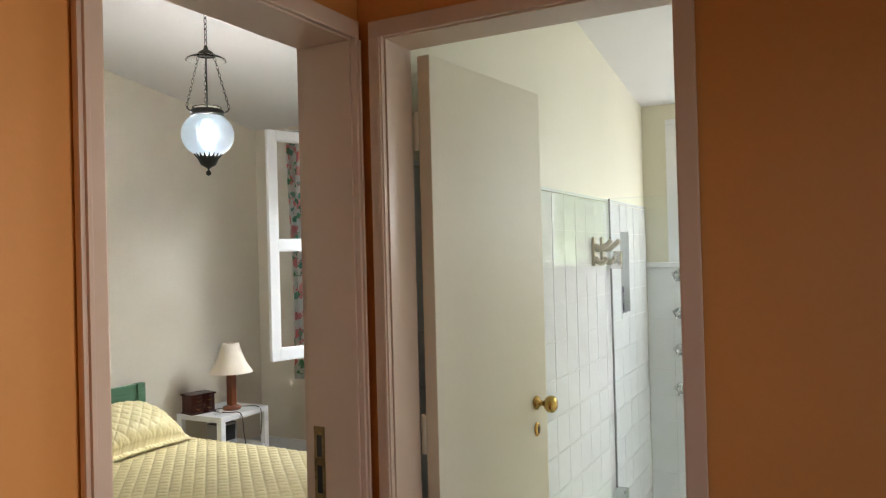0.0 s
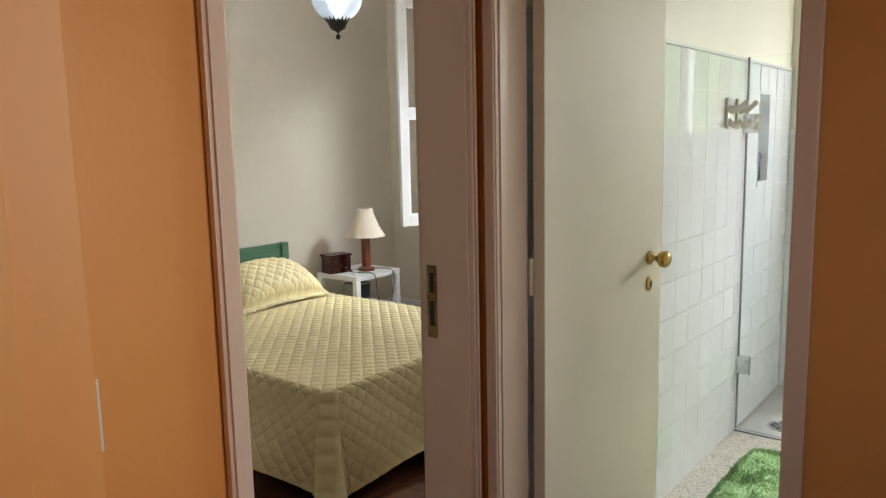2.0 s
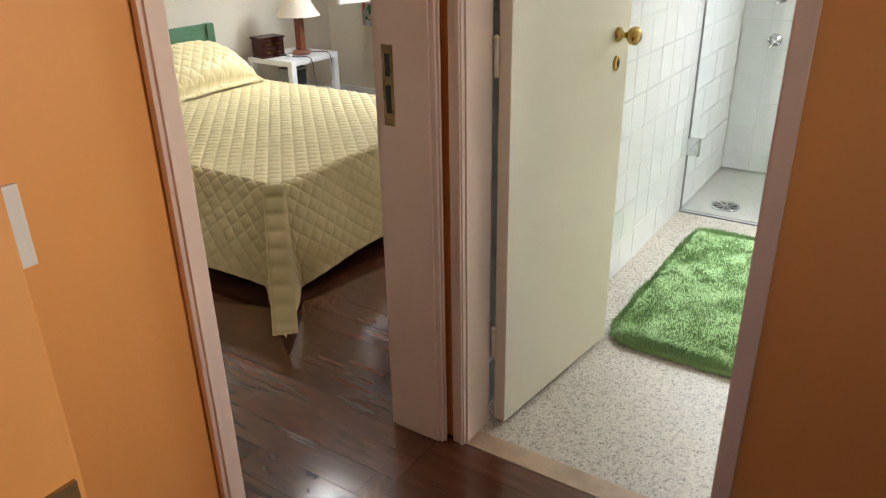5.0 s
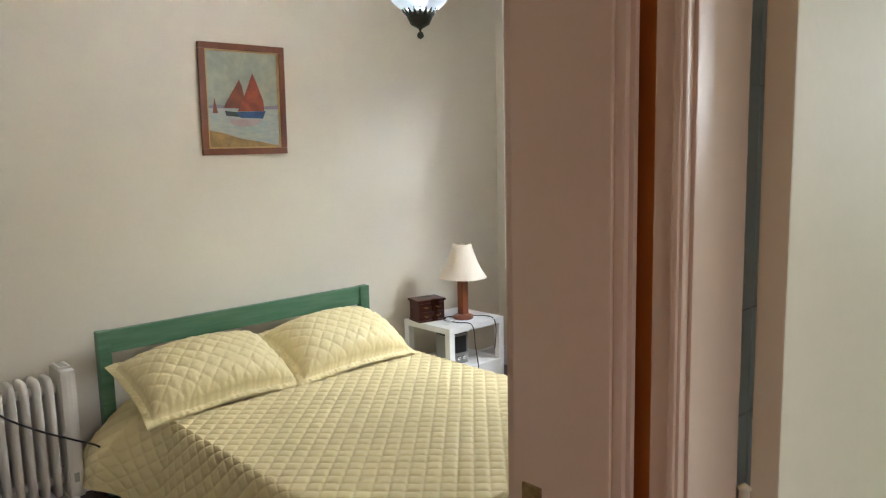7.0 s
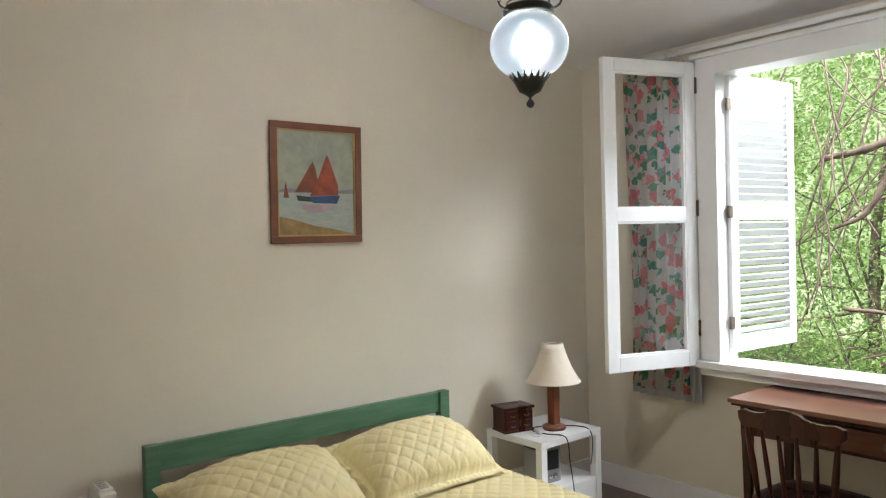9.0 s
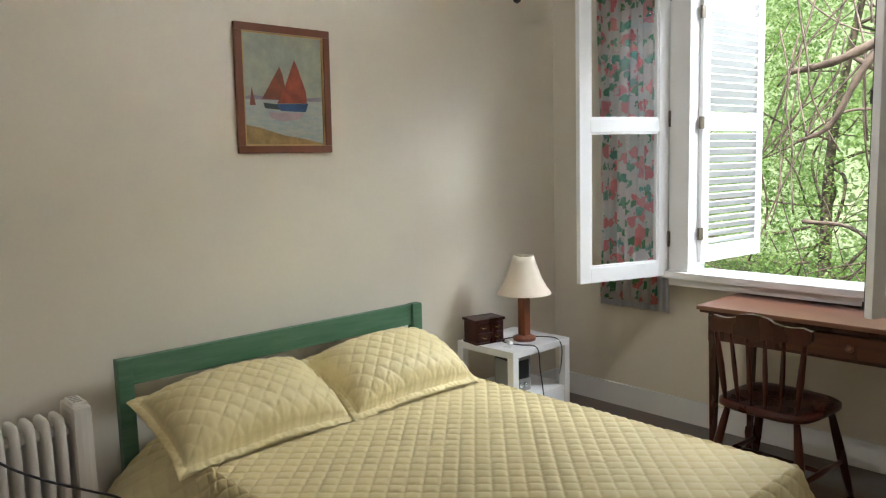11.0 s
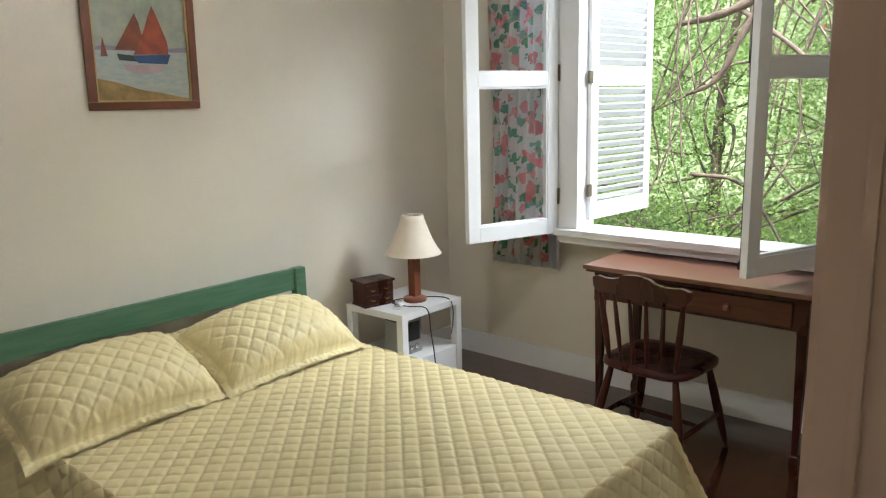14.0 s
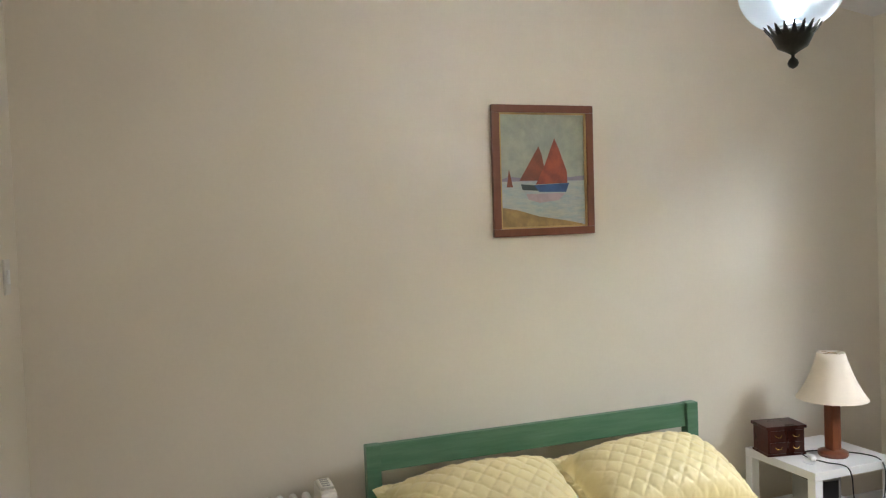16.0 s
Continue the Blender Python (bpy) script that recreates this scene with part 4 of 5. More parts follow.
def chair():
    c = thing("chair", (-2.295, 4.165, 0), "dark red wooden spindle-back chair pushed up to the desk", "chair")
    c.rotation_euler = (0, 0, radians(-4))
    # seat with a rounded, dished outline
    bm = bmesh.new()
    rings = []
    for inset, z in ((0.016, 0.384), (0.0, 0.394), (0.0, 0.410), (0.012, 0.419), (0.05, 0.415), (0.12, 0.409)):
        ring = []
        for i in range(40):
            a = 2 * math.pi * i / 40
            ca, sa = math.cos(a), math.sin(a)
            e = 0.55
            rx = 0.205 - inset
            ry = 0.20 - inset
            ring.append(bm.verts.new((math.copysign(abs(ca) ** e, ca) * rx * (1.0 + 0.06 * (sa > 0) * sa), math.copysign(abs(sa) ** e, sa) * ry, z)))
        rings.append(ring)
    for r, s in zip(rings, rings[1:]):
        for k in range(40):
            bm.faces.new((r[k], r[(k + 1) % 40], s[(k + 1) % 40], s[k]))
    bm.faces.new(rings[0])
    bm.faces.new(rings[-1])
    part("seat", bm, MAHOGANY, c, "", True)
    feet = {}
    for sx in (-1, 1):
        for sy in (-1, 1):
            top, foot = Vector((sx * 0.145, sy * 0.14, 0.387)), Vector((sx * 0.215, sy * 0.205, 0.0))
            feet[sx, sy] = (top, foot)
            part("leg", tube([top.lerp(foot, t) for t in (0, 0.1, 0.3, 0.55, 0.8, 1)], [0.012, 0.014, 0.018, 0.019, 0.015, 0.011], 12), MAHOGANY, c, "turned splayed leg", True)
    for sx in (-1, 1):
        a, b = (feet[sx, s][0].lerp(feet[sx, s][1], 0.6) for s in (-1, 1))
        part("stretcher", tube([a.lerp(b, t) for t in (0, 0.5, 1)], [0.008, 0.013, 0.008], 10), MAHOGANY, c, "", True)
    a, b = ((feet[s, -1][0].lerp(feet[s, -1][1], 0.6) + feet[s, 1][0].lerp(feet[s, 1][1], 0.6)) / 2 for s in (-1, 1))
    part("stretcher", tube([a.lerp(b, t) for t in (0, 0.5, 1)], [0.008, 0.013, 0.008], 10), MAHOGANY, c, "", True)
    # back: spindles fan out to a shaped top rail
    n = 6
    for i in range(n):
        u = i / (n - 1) * 2 - 1
        lo = Vector((u * 0.15, -0.165 + 0.012 * abs(u), 0.412))
        hi = Vector((u * 0.185, -0.198 + 0.022 * u * u, 0.71))
        big = 1.35 if abs(u) > 0.9 else 1.0
        part("spindle", tube([lo.lerp(hi, t) for t in (0, 0.2, 0.5, 0.8, 1)], [r * big for r in (0.006, 0.0085, 0.0105, 0.0085, 0.0065)], 10), MAHOGANY, c, "", True)
    bm = bmesh.new()
    rows = []
    m = 28
    for i in range(m + 1):
        u = i / m * 2 - 1
        x = u * 0.215
        y = -0.205 + 0.03 * u * u
        bump = 0.012 * math.cos(u * math.pi * 1.5) + (0.008 if abs(u) < 0.3 else 0)
        t = 0.785 + bump - 0.02 * max(0, abs(u) - 0.85) / 0.15
        b = 0.698 + 0.014 * abs(math.sin(u * math.pi)) + 0.03 * max(0, abs(u) - 0.9) / 0.1
        rows.append([bm.verts.new(p) for p in ((x, y - 0.010, b), (x, y + 0.010, b), (x, y + 0.004, t), (x, y - 0.016, t))])
    for r, s in zip(rows, rows[1:]):
        for k in range(4):
            bm.faces.new((r[k], r[(k + 1) % 4], s[(k + 1) % 4], s[k]))
    bm.faces.new(rows[0])
    bm.faces.new(rows[-1])
    bmesh.ops.bevel(bm, geom=[e for e in bm.edges if len(e.link_faces) == 2 and e.calc_face_angle(0) > 0.9], offset=0.003, segments=2, affect="EDGES")
    part("top_rail", bm, MAHOGANY, c, "scalloped top rail", False)


chair()


# ---- oil heater ----
def heater():
    h = thing("oil_heater", (-3.71, 1.88, 0), "off-white oil-filled electric radiator on small wheels", "heater")
    fin = bmesh.new()
    sec = []
    for y, s in ((-0.012, 0.82), (-0.006, 1.0), (0.006, 1.0), (0.012, 0.82)):
        ring = []
        for i in range(24):
            a = 2 * math.pi * i / 24
            ca, sa = math.cos(a), math.sin(a)
            ring.append(fin.verts.new((math.copysign(abs(ca) ** 0.35, ca) * 0.073 * (0.6 + 0.4 * s), y, 0.365 + math.copysign(abs(sa) ** 0.28, sa) * 0.255 * (0.9 + 0.1 * s))))
        sec.append(ring)
    for r, s in zip(sec, sec[1:]):
        for k in range(24):
            fin.faces.new((r[k], r[(k + 1) % 24], s[(k + 1) % 24], s[k]))
    fin.faces.new(sec[0])
    fin.faces.new(sec[-1])
    me = mesh_of("fin", fin, HEATER, True)
    for i in range(9):
        o = new("fin", me)
        o.parent, o.location = h, (0, -0.095 - 0.046 * i, 0)
    bm = boxed(-0.082, 0.082, -0.062, 0.0, 0.10, 0.645, 0.022)
    part("control_end", bm, HEATER, h, "off-white plastic control housing")
    part("vent_panel", boxed(-0.05, 0.05, -0.054, -0.008, 0.643, 0.655, 0.004), HEATER, h)
    for i in range(4):
        part("vent_slot", boxed(-0.038 + i * 0.022, -0.028 + i * 0.022, -0.046, -0.018, 0.6545, 0.6565, 0), GREYPLASTIC, h)
    part("socket_cover", boxed(0.0815, 0.0835, -0.042, -0.022, 0.17, 0.21, 0.001), GREYPLASTIC, h)
    part("axle", tube([(0, -0.60, 0.17), (0, -0.05, 0.17)], 0.02, 12), HEATER, h, "", True)
    part("axle", tube([(0, -0.60, 0.56), (0, -0.05, 0.56)], 0.02, 12), HEATER, h, "", True)
    for y in (-0.05, -0.46):
        part("foot_bar", boxed(-0.11, 0.11, y - 0.018, y + 0.018, 0.055, 0.11, 0.006), HEATER, h)
        for x in (-0.1, 0.1):
            part("wheel", turned(lathe([(0, -0.012), (0.024, -0.012), (0.028, -0.006), (0.028, 0.006), (0.024, 0.012), (0, 0.012)], 18), pose(x, y, 0.028, 90, 0, 0)), HEATER, h, "small off-white castor", True)
    part("cord", tube(bend([(0.05, -0.36, 0.62), (0.085, -0.28, 0.52), (0.092, -0.16, 0.43), (0.10, -0.04, 0.36), (0.11, 0.06, 0.30), (0.06, 0.14, 0.18), (0.02, 0.2, 0.02)], 8), 0.0045, 8), BLACK, h, "black power cord", True)


heater()


# ---- painting ----
def painting():
    p = thing("painting", (WX, 2.845, 1.76), "framed oil painting of red-sailed boats off a sandy shore", "painting")
    p.rotation_euler = (0, radians(1.2), 0)
    W, H = 0.232, 0.27
    b = 0.032
    for y0, y1, z0, z1 in ((-W, W, H - b, H), (-W, W, -H, -H + b), (-W, -W + b, -H + b, H - b), (W - b, W, -H + b, H - b)):
        part("frame_rail", boxed(0.006, 0.026, y0, y1, z0, z1, 0.004), FRAMEWOOD, p, "brown wooden frame")
    w, h = W - b, H - b
    for y0, y1, z0, z1 in ((-w, w, h - 0.007, h), (-w, w, -h, -h + 0.007), (-w, -w + 0.007, -h + 0.007, h - 0.007), (w - 0.007, w, -h + 0.007, h - 0.007)):
        part("slip", boxed(0.006, 0.020, y0, y1, z0, z1, 0.001), GILT, p, "thin gilt slip")
    skyp = mat("oil_paint_sky", (0.36, 0.37, 0.29), 0.5, 0.12, 14, 0.4, 60, color2=(0.27, 0.30, 0.25))
    sea = mat("oil_paint_sea", (0.40, 0.41, 0.36), 0.5, 0.12, 18, 0.4, 60, color2=(0.30, 0.36, 0.37), stretch=(1, 1, 4))
    sand = mat("oil_paint_sand", (0.33, 0.22, 0.07), 0.5, 0.15, 20, 0.4, 60, color2=(0.21, 0.14, 0.05))
    haze = mat("oil_paint_far_shore", (0.24, 0.22, 0.27), 0.5, 0.1, 20, 0.4, 60)
    sail = mat("oil_paint_sail", (0.36, 0.075, 0.03), 0.5, 0.15, 22, 0.4, 60, color2=(0.22, 0.045, 0.025))
    sail2 = mat("oil_paint_dark_sail", (0.24, 0.065, 0.03), 0.5, 0.15, 22, 0.4, 60, color2=(0.15, 0.045, 0.025))
    hull = mat("oil_paint_blue_hull", (0.03, 0.085, 0.22), 0.5, 0.15, 22, 0.4, 60)
    hull2 = mat("oil_paint_dark_hull", (0.03, 0.05, 0.05), 0.5, 0.15, 22, 0.4, 60)
    pink = mat("oil_paint_reflection", (0.42, 0.32, 0.33), 0.5, 0.1, 25, 0.4, 60)
    part("canvas", boxed(0.006, 0.010, -w, w, -h, h, 0), skyp, p, "brushed oil paint")

    def patch(nm, pts, m, d):
        bm = bmesh.new()
        v = [bm.verts.new((0.010 + d, q[0] * w, q[1] * h)) for q in pts]
        f = bm.faces.new(v)
        r = bmesh.ops.extrude_face_region(bm, geom=[f])
        for q in r["geom"]:
            if isinstance(q, bmesh.types.BMVert):
                q.co.x -= d
        part(nm, bm, m, p)
    patch("sea", [(-1, -0.16), (1, -0.16), (1, -1), (-1, -1)], sea, 0.0006)
    patch("far_shore", [(-1, -0.16), (-0.8, -0.10), (-0.3, -0.13), (0.6, -0.12), (1, -0.09), (1, -0.18), (-1, -0.18)], haze, 0.0010)
    patch("sand", [(-1, -0.62), (-0.6, -0.68), (-0.1, -0.80), (0.5, -0.88), (1, -0.97), (1, -1), (-1, -1)], sand, 0.0010)
    patch("reflection", [(-0.4, -0.40), (0.5, -0.40), (0.35, -0.52), (-0.1, -0.56), (-0.35, -0.5)], pink, 0.0010)
    patch("dark_sail", [(-0.55, -0.17), (-0.1, 0.42), (-0.03, 0.28), (0.08, -0.17)], sail2, 0.0014)
    patch("red_sail", [(-0.18, -0.24), (0.05, 0.12), (0.27, 0.56), (0.36, 0.40), (0.55, -0.02), (0.56, -0.22)], sail, 0.0018)
    patch("dark_hull", [(-0.52, -0.23), (-0.1, -0.26), (-0.1, -0.35), (-0.48, -0.33)], hull2, 0.0016)
    patch("blue_hull", [(-0.22, -0.25), (0.6, -0.22), (0.52, -0.38), (-0.1, -0.37)], hull, 0.0020)
    patch("far_boat", [(-0.84, -0.28), (-0.78, 0.03), (-0.70, -0.28)], sail2, 0.0014)


painting()


# ---- hanging lantern ----
def lantern():
    x, y, z0 = -2.535, 2.835, 1.895
    zc = ceil_z(y)
    L = thing("pendant_lamp", (x, y, z0), "bronze lantern with a lit frosted globe hanging on chains", "pendant lamp")
    part("finial", lathe([(0, 0), (0.010, 0.006), (0.013, 0.014), (0.010, 0.022), (0.004, 0.028), (0.004, 0.034), (0.012, 0.040), (0.034, 0.052), (0.046, 0.075), (0.05, 0.09), (0.047, 0.092), (0, 0.085)], 24), DARKMETAL, L, "", True)
    bm = bmesh.new()
    for i in range(18):
        a = 2 * math.pi * i / 18
        r0, r1 = 0.046, 0.068
        pts = [(r0, -0.0075, 0.078), (r0, 0.0075, 0.078), (r1 - 0.006, 0.003, 0.098), (r1, 0, 0.107), (r1 - 0.006, -0.003, 0.098)]
        lo = [bm.verts.new((r * math.cos(a) - t * math.sin(a), r * math.sin(a) + t * math.cos(a), z)) for r, t, z in pts]
        hi = [bm.verts.new(v.co + Vector((-0.002 * math.cos(a), -0.002 * math.sin(a), 0.002))) for v in lo]
        bm.faces.new(lo)
        bm.faces.new(hi[::-1])
        for k in range(5):
            bm.faces.new((lo[k], hi[k], hi[(k + 1) % 5], lo[(k + 1) % 5]))
    part("leaf_crown", bm, DARKMETAL, L, "ring of pointed bronze leaves")
    prof = []
    for i in range(17):
        a = -1.12 + (1.02 + 1.12) * i / 16
        prof.append((0.122 * math.cos(a), 0.196 + 0.108 * math.sin(a)))
    g = part("globe", lathe([*prof, *[(r - 0.003, z) for r, z in prof[::-1]], prof[0]], 40), FROSTED, L, "frosted glass globe", True)
    g.visible_shadow = False
    part("bulb", lathe([(0, 0.125), (0.022, 0.135), (0.030, 0.165), (0.031, 0.20), (0.026, 0.235), (0.014, 0.262), (0, 0.265)], 20), BULB, L, "bright white bulb", True)
    part("collar", lathe([(0.062, 0.284), (0.074, 0.284), (0.078, 0.292), (0.078, 0.308), (0.072, 0.314), (0.062, 0.312), (0.062, 0.284)], 32), DARKMETAL, L, "", True)
    part("glass_lip", lathe([(0.064, 0.312), (0.069, 0.318), (0.070, 0.326), (0.066, 0.328), (0.061, 0.32), (0.064, 0.312)], 32), CLEARGLASS, L, "", True)
    part("stem", tube([(0, 0, 0.26), (0, 0, 0.575)], 0.004, 8), DARKMETAL, L, "", True)
    for k in range(3):
        a = radians(20 + 120 * k)
        c, s = math.cos(a), math.sin(a)
        part("arm", tube(bend([(0.072 * c, 0.072 * s, 0.296), (0.09 * c, 0.09 * s, 0.298), (0.105 * c, 0.105 * s, 0.306), (0.110 * c, 0.110 * s, 0.318)], 4), 0.0035, 8), DARKMETAL, L, "", True)
        bm = bmesh.new()
        a0, a1 = Vector((0.110 * c, 0.110 * s, 0.315)), Vector((0.042 * c, 0.042 * s, 0.560))
        n = 13
        d = (a1 - a0).normalized()
        for i in range(n):
            mid = a0.lerp(a1, (i + 0.5) / n)
            side = (Vector((-s, c, 0)) if i % 2 else d.cross(Vector((-s, c, 0)))).normalized()
            ring = []
            for q in range(13):
                t = 2 * math.pi * q / 12
                ring.append(mid + d * (0.0125 * math.cos(t)) + side * (0.0055 * math.sin(t)))
            tube(ring, 0.0013, 5, bm)
        part("chain", bm, DARKMETAL, L, "bronze link chain")
    part("smoke_bell", lathe([(0.094, 0.548), (0.090, 0.556), (0.07, 0.566), (0.045, 0.572), (0.02, 0.574), (0.02, 0.571), (0.045, 0.569), (0.069, 0.563), (0.088, 0.553), (0.094, 0.548)], 40), CLEARGLASS, L, "clear glass smoke bell", True)
    part("bell_cap", lathe([(0, 0.572), (0.046, 0.574), (0.03, 0.59), (0.012, 0.602), (0.007, 0.62), (0, 0.622)], 24), DARKMETAL, L, "", True)
    bm = bmesh.new()
    top = zc - z0 - 0.03
    n = max(4, int((top - 0.62) / 0.026))
    for i in range(n):
        mid = Vector((0, 0, 0.62 + (top - 0.62) * (i + 0.5) / n))
        side = Vector((1, 0, 0)) if i % 2 else Vector((0, 1, 0))
        tube([mid + Vector((0, 0, 0.017 * math.cos(2 * math.pi * q / 12))) + side * (0.007 * math.sin(2 * math.pi * q / 12)) for q in range(13)], 0.0018, 5, bm)
    part("chain", bm, DARKMETAL, L, "bronze link chain")
    part("canopy", lathe([(0, top - 0.005), (0.018, top - 0.004), (0.045, top + 0.004), (0.062, top + 0.018), (0.066, top + 0.036), (0, top + 0.036)], 28), DARKMETAL, L, "", True)


lantern()


# ---- bathroom things ----
def shower_screen():
    s = thing("shower_screen", (0, 0, 0), "frameless clear glass shower door with chrome hinges", "shower door")
    g = part("pane", boxed(TX + 0.012, 0.0, 3.741, 3.749, 0.012, 1.74, 0.001), SHOWERGLASS, s, "clear glass")
    g.visible_shadow = False
    for z in (0.285, 1.405):
        h = part("hinge", boxed(TX + 0.002, TX + 0.062, 3.732, 3.758, z, z + 0.085, 0.004), CHROME, s, "square chrome glass hinge")
        for dz in (0.02, 0.065):
            part("screw", turned(lathe([(0, 0), (0.006, 0), (0.005, 0.003), (0, 0.003)], 12), pose(TX + 0.045, 3.732, z + dz, 90, 0, 0)), CHROME, h, "", True)
    part("seal", boxed(TX + 0.004, TX + 0.012, 3.740, 3.750, 0.012, 1.74, 0.001), GREYPLASTIC, s, "clear plastic edge seal")


shower_screen()


def tap(z):
    t = thing("shower_valve", (-0.70, TY, z), "chrome cross-handle shower valve on white tiles", "valve", "shower valves")
    part("rose", turned(lathe([(0, 0), (0.032, 0), (0.03, 0.006), (0.016, 0.012), (0.012, 0.03), (0, 0.03)], 24), pose(0, 0, 0, 90, 0, 0)), CHROME, t, "", True)
    part("hub", turned(lathe([(0, 0.028), (0.014, 0.028), (0.016, 0.04), (0.013, 0.055), (0, 0.057)], 18), pose(0, 0, 0, 90, 0, 0)), CHROME, t, "", True)
    for a in (20, 110, 200, 290):
        part("spoke", turned(tube([(0.01, 0, 0), (0.026, 0, 0), (0.034, 0, 0)], [0.006, 0.0065, 0.009], 10), pose(0, -0.043, 0) @ pose(0, 0, 0, 0, a, 0)), CHROME, t, "", True)


for z in (1.345, 1.135, 0.93, 0.715):
    tap(z)


def drain():
    d = thing("floor_drain", (-0.70, 3.93, -0.006), "round chrome floor drain grate in the shower", "drain")
    part("rim", lathe([(0.056, 0), (0.07, 0), (0.068, 0.006), (0.056, 0.006), (0.056, 0)], 32), CHROME, d, "", True)
    part("sump", lathe([(0, 0.001), (0.056, 0.001), (0.056, 0.002), (0, 0.002)], 24), BLACK, d)
    for i in range(8):
        part("bar", turned(boxed(0.012, 0.057, -0.004, 0.004, 0.002, 0.006, 0.001), pose(0, 0, 0, 0, 0, 45 * i)), GREYPLASTIC, d)
    part("hub", lathe([(0, 0.002), (0.014, 0.002), (0.013, 0.007), (0, 0.007)], 16), GREYPLASTIC, d, "", True)


drain()


def robe_hook():
    h = thing("robe_hook", (TX, 3.50, 1.49), "cream glazed double robe hook on the tiled wall", "hook")
    for y in (-0.015, 0.115):
        part("plate", boxed(0, 0.012, y - 0.02, y + 0.02, -0.065, 0.065, 0.005), HOOKWHITE, h)
        part("upper_prong", tube(bend([(0.008, y, 0.02), (0.03, y, 0.012), (0.055, y + 0.008, 0.024), (0.082, y + 0.014, 0.05)], 6), [0.017] * 6 + [0.014] * 6 + [0.011] * 6 + [0.008], 10), HOOKWHITE, h, "", True)
        part("lower_prong", tube(bend([(0.008, y, -0.03), (0.028, y, -0.05), (0.048, y + 0.005, -0.046), (0.06, y + 0.01, -0.03)], 6), [0.013] * 12 + [0.010] * 6 + [0.008], 10), HOOKWHITE, h, "", True)


robe_hook()


def bottle(at, h, r, material, cap, label):
    b = thing("bottle", at, label, "bottle", "bottles in the shower niche")
    part("body", lathe([(0, 0), (r, 0), (r * 1.05, 0.01), (r * 1.05, h * 0.72), (r * 0.5, h * 0.82), (r * 0.45, h * 0.85), (0, h * 0.85)], 20), material, b, "", True)
    part("cap", lathe([(0, h * 0.85), (r * 0.55, h * 0.85), (r * 0.55, h), (0, h)], 16), cap, b, "", True)
    for i in range(3):
        part("label_bar", boxed(r * 1.045, r * 1.06, -r * 0.6, r * (0.6 - 0.2 * i), h * (0.52 - 0.12 * i), h * (0.55 - 0.12 * i), 0), LABELINK, b, "pale unreadable print")


bottle((-0.92, 4.07, 1.178), 0.17, 0.027, BOTTLE, WHITE, "dark plastic bottle with a white cap")
bottle((-0.94, 4.00, 1.178), 0.20, 0.022, PURPLE, PURPLE, "slim purple plastic bottle")


def bath_mat():
    m = thing("bath_mat", (0, 0, 0), "thick green shaggy bath mat on the terrazzo floor", "rug")
    x0, x1, y0, y1 = -0.735, -0.14, 2.42, 3.54
    bm = bmesh.new()
    nx, ny = 110, 190
    grid = []
    for i in range(nx + 1):
        col = []
        for k in range(ny + 1):
            u, v = i / nx * 2 - 1, k / ny * 2 - 1
            cr = (abs(u) ** 6 + abs(v) ** 10) ** 0.125
            s = 1 / max(1.0, cr) if cr > 1 else 1.0
            x, y = (x0 + x1) / 2 + u * s * (x1 - x0) / 2, (y0 + y1) / 2 + v * s * (y1 - y0) / 2
            e = min(1.0, (1 - max(abs(u), abs(v))) * 9)
            z = 0.004 + 0.026 * e ** 0.5 + e * (0.004 * noise.noise((x * 7, y * 8, 1)) + 0.0015 * noise.noise((x * 40, y * 40, 5)) + 0.002 * noise.noise((x * 130, y * 130, 9)))
            x += 0.006 * noise.noise((x * 50, y * 50, 7))
            y += 0.006 * noise.noise((x * 50, y * 50, 11))
            col.append(bm.verts.new((x, y, max(0.002, z))))
        grid.append(col)
    for a, b in zip(grid, grid[1:]):
        for k in range(ny):
            bm.faces.new((a[k], b[k], b[k + 1], a[k + 1]))
    part("backing", bm, RUG, m, "", True)
    # tufts of pile
    rnd = random.Random(8)
    verts, faces = [], []
    for _ in range(90000):
        x, y = rnd.uniform(x0 + 0.004, x1 - 0.004), rnd.uniform(y0 + 0.004, y1 - 0.004)
        if abs((2 * x - x0 - x1) / (x1 - x0)) ** 6 + abs((2 * y - y0 - y1) / (y1 - y0)) ** 10 > 0.97:
            continue
        lean = Vector((noise.noise((x * 7, y * 7, 2)), noise.noise((x * 7, y * 7, 8)), 0)) * 0.022
        hgt = rnd.uniform(0.010, 0.022) * (1 + 0.25 * noise.noise((x * 16, y * 16, 4)))
        a = rnd.uniform(0, 6.28)
        w = 0.0026
        n = len(verts)
        z = 0.018
        verts += [(x + w * math.cos(a), y + w * math.sin(a), z), (x - w * math.cos(a), y - w * math.sin(a), z), (x + lean.x + rnd.uniform(-0.007, 0.007), y + lean.y + rnd.uniform(-0.007, 0.007), z + hgt)]
        faces.append((n, n + 1, n + 2))
    me = bpy.data.meshes.new("fleece")
    me.from_pydata(verts, [], faces)
    me.materials.append(RUG)
    o = new("fleece", me)
    o.parent = m
    o["kind"] = "stuff"


bath_mat()


